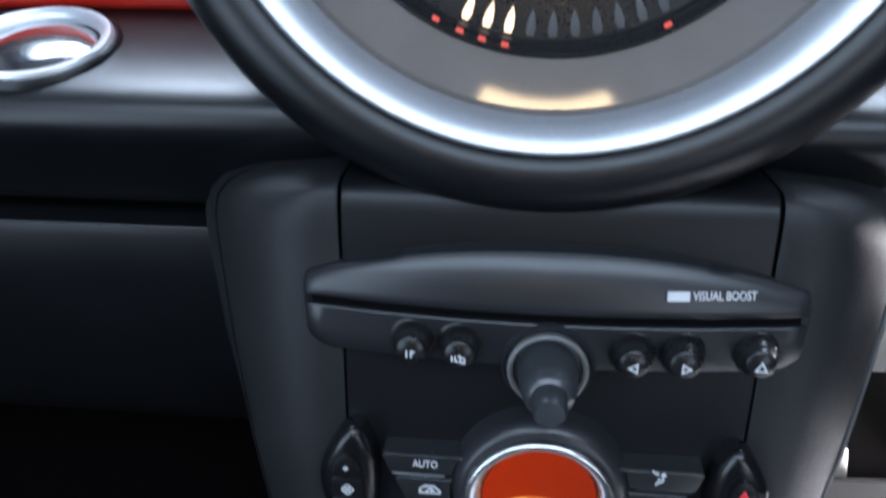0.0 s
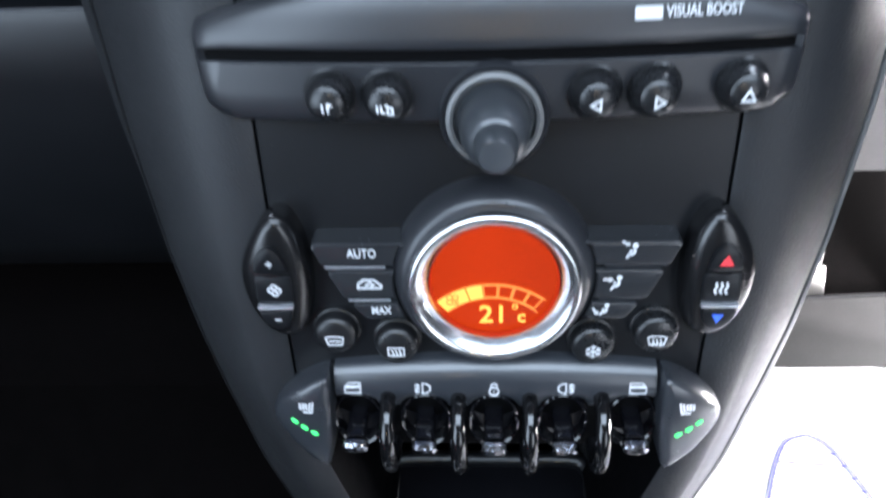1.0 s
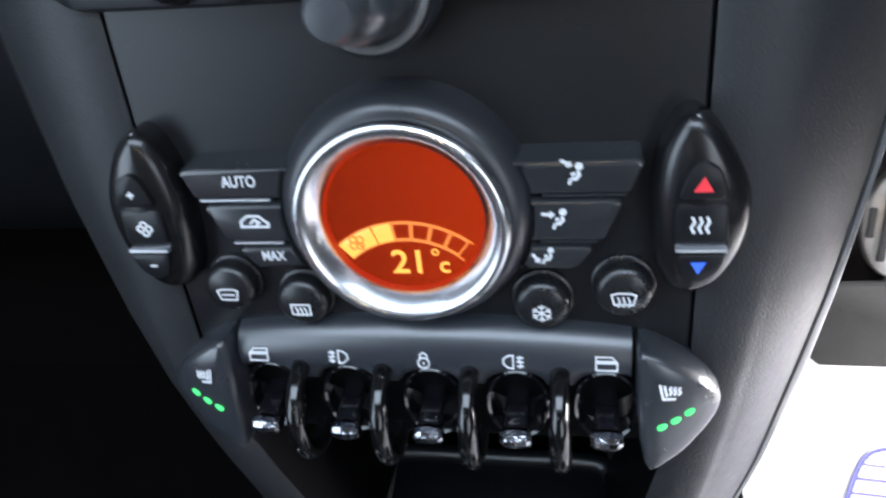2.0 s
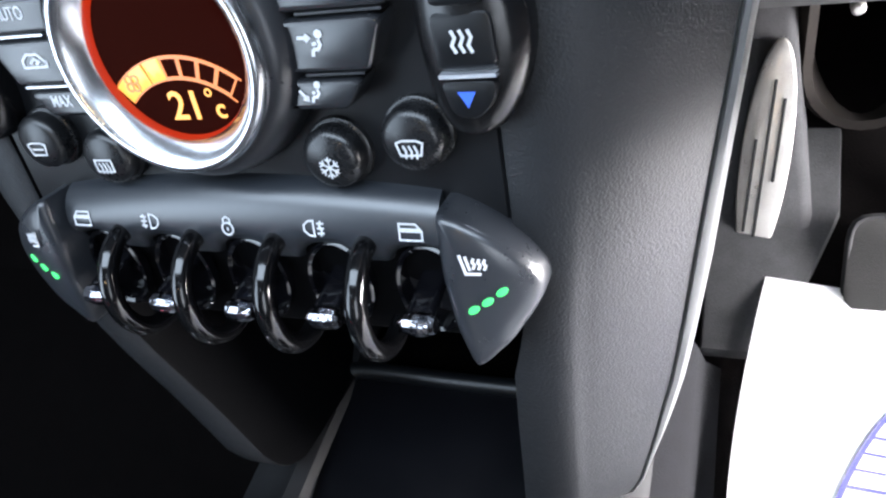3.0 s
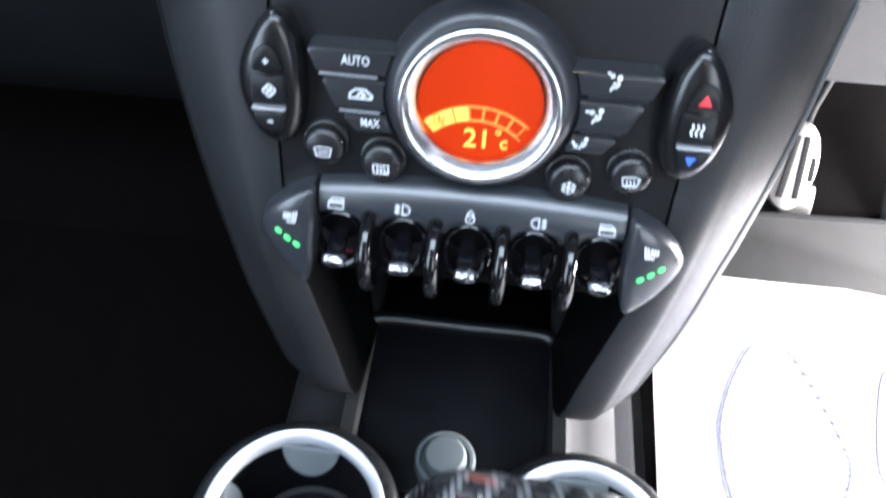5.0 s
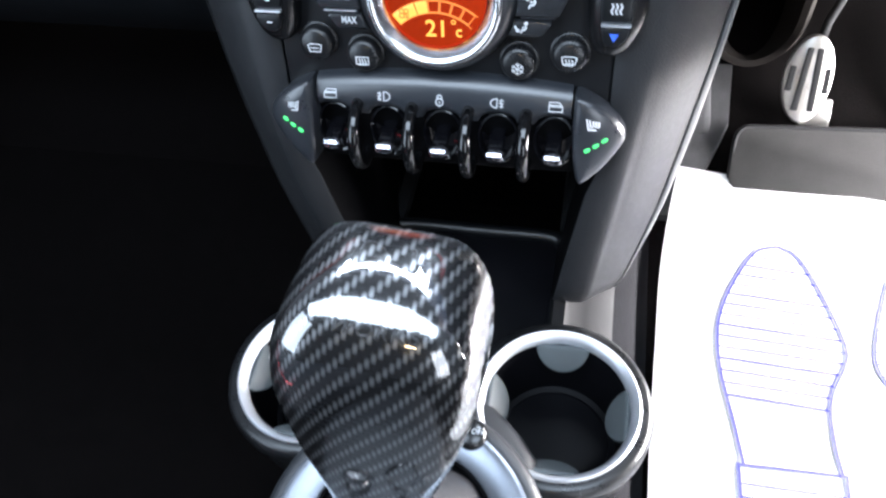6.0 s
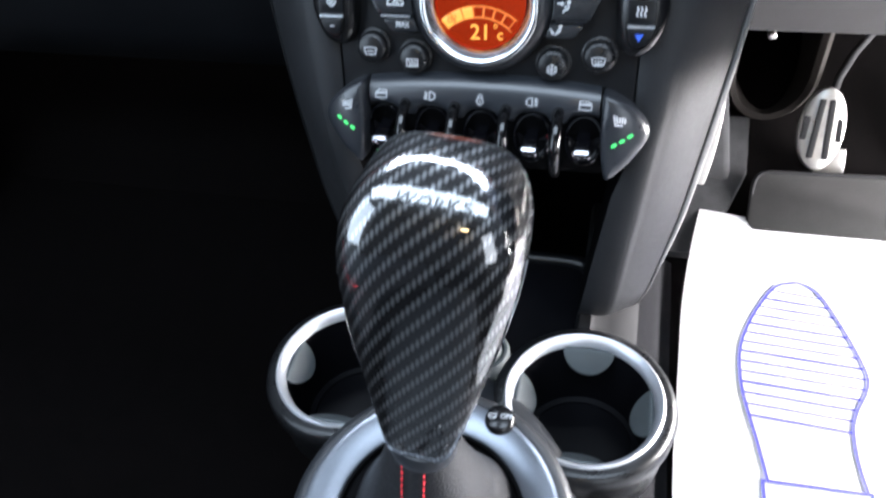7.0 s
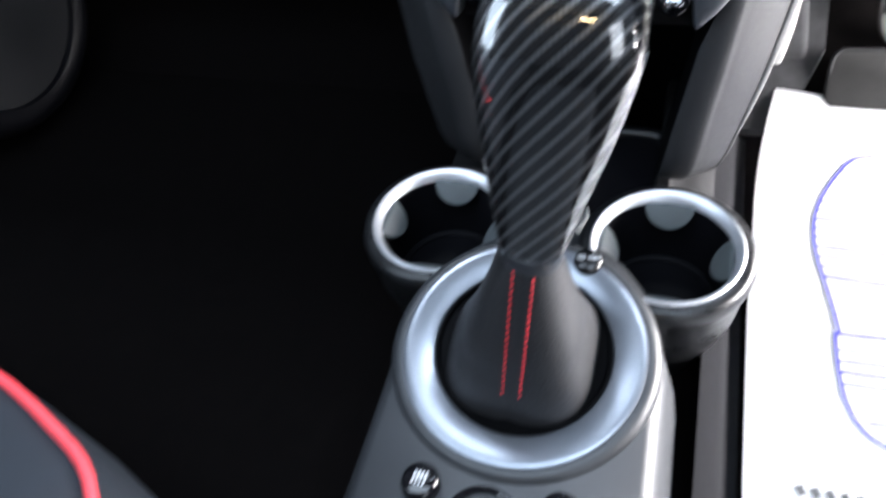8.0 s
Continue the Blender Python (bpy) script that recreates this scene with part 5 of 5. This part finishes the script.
def knob_point(r, a, h):
    """Rounded, slightly square section, flatter towards the seats."""
    c, s = math.cos(a), math.sin(a)
    k = r / (abs(c) ** 4.6 + abs(s) ** 4.6) ** (1 / 4.6)
    return Vector((k * c, 0.88 * k * s, h * H / 0.1385))


NS = 72
bm = bmesh.new()
uvl = bm.loops.layers.uv.new("UVMap")
ring, arcs, run = [], [], 0.0
for i, (h, r) in enumerate(fine):
    if i:
        run += math.hypot(h - fine[i - 1][0], r - fine[i - 1][1])
    arcs.append(run)
    ring.append([bm.verts.new(knob_point(max(r, 1e-5), math.pi / 2 + 2 * math.pi * k / NS, h)) for k in range(NS)])
for i in range(len(ring) - 1):
    for k in range(NS):
        f = bm.faces.new((ring[i][k], ring[i][(k + 1) % NS], ring[i + 1][(k + 1) % NS], ring[i + 1][k]))
        for loop, (di, dk) in zip(f.loops, ((0, 0), (0, 1), (1, 1), (1, 0))):
            q = loop.vert.co
            loop[uvl].uv = (q.x * (0.98 + 0.30 * (q.x / 0.029) ** 2), 0.66 * q.y + 0.75 * q.z)
knob_part = part("knob", bm, CARBON, lever, "glossy carbon fibre knob", smooth=180)
part("collar", lathe([(0.0120, 0.0095), (0.0138, 0.0088), (0.0140, 0.004), (0.0130, 0.001)], 48, 0.90), SATIN, lever, "dark satin collar", smooth=45)


def on_knob(s):
    """Height and radius at arc length s up the knob's side."""
    return lerp([(q, h, r) for q, (h, r) in zip(arcs, fine)], s)


def wrapped_word(text, size, height, turn):
    """Letters laid on the knob, facing the rear seats."""
    ob = lettering(text, size, DIALDARK, knob_part, Matrix(), "lettering", "dark printed word", 0.00002, 0.22, 1.12)
    s0 = next(q for q, (h, r) in zip(arcs, fine) if h >= height)
    mid_r = on_knob(s0)[1]
    for v in ob.data.vertices:
        x, y, z = v.co
        h, r = on_knob(s0 + y)
        r += 0.00025 + z
        a = radians(turn) + x / mid_r
        v.co = knob_point(r, a, h + 0.0001)


wrapped_word("WORKS", 0.0056, 0.1299, -87)
# silver strips stand in for daylight mirrored in the knob's side facets
for turn, wide in ((-3, 0.0032), (183, 0.0030)):
    rows = []
    for k in range(19):
        h = 0.012 + 0.092 * k / 18
        r = lerp(prof, h)[0]
        w = wide * math.sin(math.pi * min(1, 0.15 + k / 20)) ** 0.6
        rows.append([knob_point(r + up, radians(turn) + off * w / r, h) for off, up in ((-0.5, -0.001), (-0.5, 0.0003), (-0.3, 0.0006), (0.3, 0.0006), (0.5, 0.0003), (0.5, -0.001))])
    part("side_strip", grid(rows), SILVER, knob_part, "silver strip painted as daylight mirrored in the knob's side", smooth=50)
inv = M.inverted()


def boot_point(f, a, proud=0.0):
    """A point of the leather: f runs from the collar down to the tilted ring, a round the lever."""
    cx, cy = BASE.x - 0.0006 + (GC[0] - BASE.x + 0.0006) * f, BASE.y + 0.0035 + (GC[1] - BASE.y - 0.004) * f
    r = 0.0130 + 0.0285 * f ** 1.2 + proud
    sq = 2 + 1.2 * f
    c, s = math.cos(a), math.sin(a)
    rr = r / (abs(c) ** sq + abs(s) ** sq) ** (1 / sq)
    rr *= 1 + 0.018 * f * math.sin(3 * a + 5 * f) - 0.035 * f * math.exp(-((f - 0.72) / 0.07) ** 2) * (0.6 + 0.4 * math.sin(2 * a + 1))
    rr -= 0.0011 * math.exp(-((math.degrees(a) % 360 - 270) / 5.0) ** 2)
    x, y = cx + rr * c, cy + rr * s
    low = 0.1255 + 0.1495 * (y - GC[1])
    return inv @ Vector((x, y, 0.2352 + (low - 0.2352) * f))


part("boot", grid([[boot_point(k / 24, 2 * math.pi * q / 72) for q in range(72)] for k in range(25)], close_u=True), LEATHER, lever, "black leather boot", smooth=70)
for side in (-1, 1):
    path = []
    for k in range(15):
        f = 0.02 + 0.82 * k / 14
        r = 0.0130 + 0.0285 * f ** 1.2
        path.append(boot_point(f, radians(-90) + side * 0.0046 / r, 0.0003))
    dense = []
    for p, q in zip(path, path[1:]):
        dense += [p + (q - p) * (k / 6) for k in range(6)]
    stitches = [tube([dense[i], dense[i + 1], dense[i + 2]], 0.0005, 6) for i in range(0, len(dense) - 3, 4)]
    row = part("stitching", joined(*stitches), THREAD, lever, "row of red stitches")
    row["kind"] = "stuff"

# ---- passenger seat ----
seat = thing("passenger_seat", pose(0, 0, 0), "dark cloth passenger seat cushion with red piping", "car seat")
EDGE = [(-0.60, -0.31), (-0.52, -0.276), (-0.42, -0.264), (-0.32, -0.266), (-0.24, -0.2775), (-0.19, -0.2955), (-0.155, -0.3150), (-0.135, -0.350), (-0.128, -0.41), (-0.126, -0.60), (-0.126, -0.85)]
edge = smoothline(EDGE, 4)
rows = []
for x, y in edge:
    cx, cy = -0.37, -0.62
    dx, dy = cx - x, cy - y
    row = [(x - dx * 0.01, y - dy * 0.01, 0.06), (x - dx * 0.02, y - dy * 0.02, 0.12), (x - dx * 0.012, y - dy * 0.012, 0.175), (x, y, 0.200)]
    for f, z in ((0.03, 0.208), (0.10, 0.216), (0.25, 0.218), (0.6, 0.205), (1.0, 0.20)):
        row.append((x + dx * f, y + dy * f, z))
    rows.append(row)
part("cushion", grid(rows), FABRIC, seat, "dark blue-grey cloth cushion", smooth=80)
part("piping", tube([(x, y, 0.2015) for x, y in edge if x > -0.5 and y > -0.34], 0.0025, 8), THREAD, seat, "red piping", smooth=80)

# ---- passenger door speaker ----
speaker = thing("door_speaker", pose(-0.558, 0.080, 0.160, 0, 90), "round black door loudspeaker in the passenger door", "loudspeaker")
part("ring", lathe([(0.120, -0.004), (0.120, 0.006), (0.112, 0.014), (0.102, 0.016), (0.095, 0.012), (0.094, 0.004)], 64), WELL, speaker, "dark plastic ring", smooth=50)
part("housing", lathe([(0.150, -0.200), (0.148, -0.150), (0.136, -0.060), (0.126, -0.012), (0.118, 0.002)], 64), WELL, speaker, "black moulded pod on the door", smooth=60)
part("grille", lathe([(0.095, 0.006), (0.06, 0.010), (0.0, 0.012)], 48), SHELL, speaker, "dark mesh grille", smooth=60)

# ---- added rear glow, out of view: gives the dial its warm glare ----
lamp = thing("rear_glare_panel", pose(0.062, -1.598, 0.970, -90), "unseen warm panel added at the rear for the glare on the dial", "courtesy lamp")
part("housing", prism(rounded([(-0.110, -0.034), (0.110, -0.034), (0.110, 0.034), (-0.110, 0.034)], 0.014, 4), 0.0, 0.012, 0.003), SHELL, lamp, "dark plastic housing", smooth=40)
part("lens", prism(rounded([(-0.088, -0.020), (0.088, -0.020), (0.088, 0.020), (-0.088, 0.020)], 0.010, 4), 0.010, 0.016, 0.003), GLAREGLOW, lamp, "warm glowing face that the dial mirrors", smooth=40)
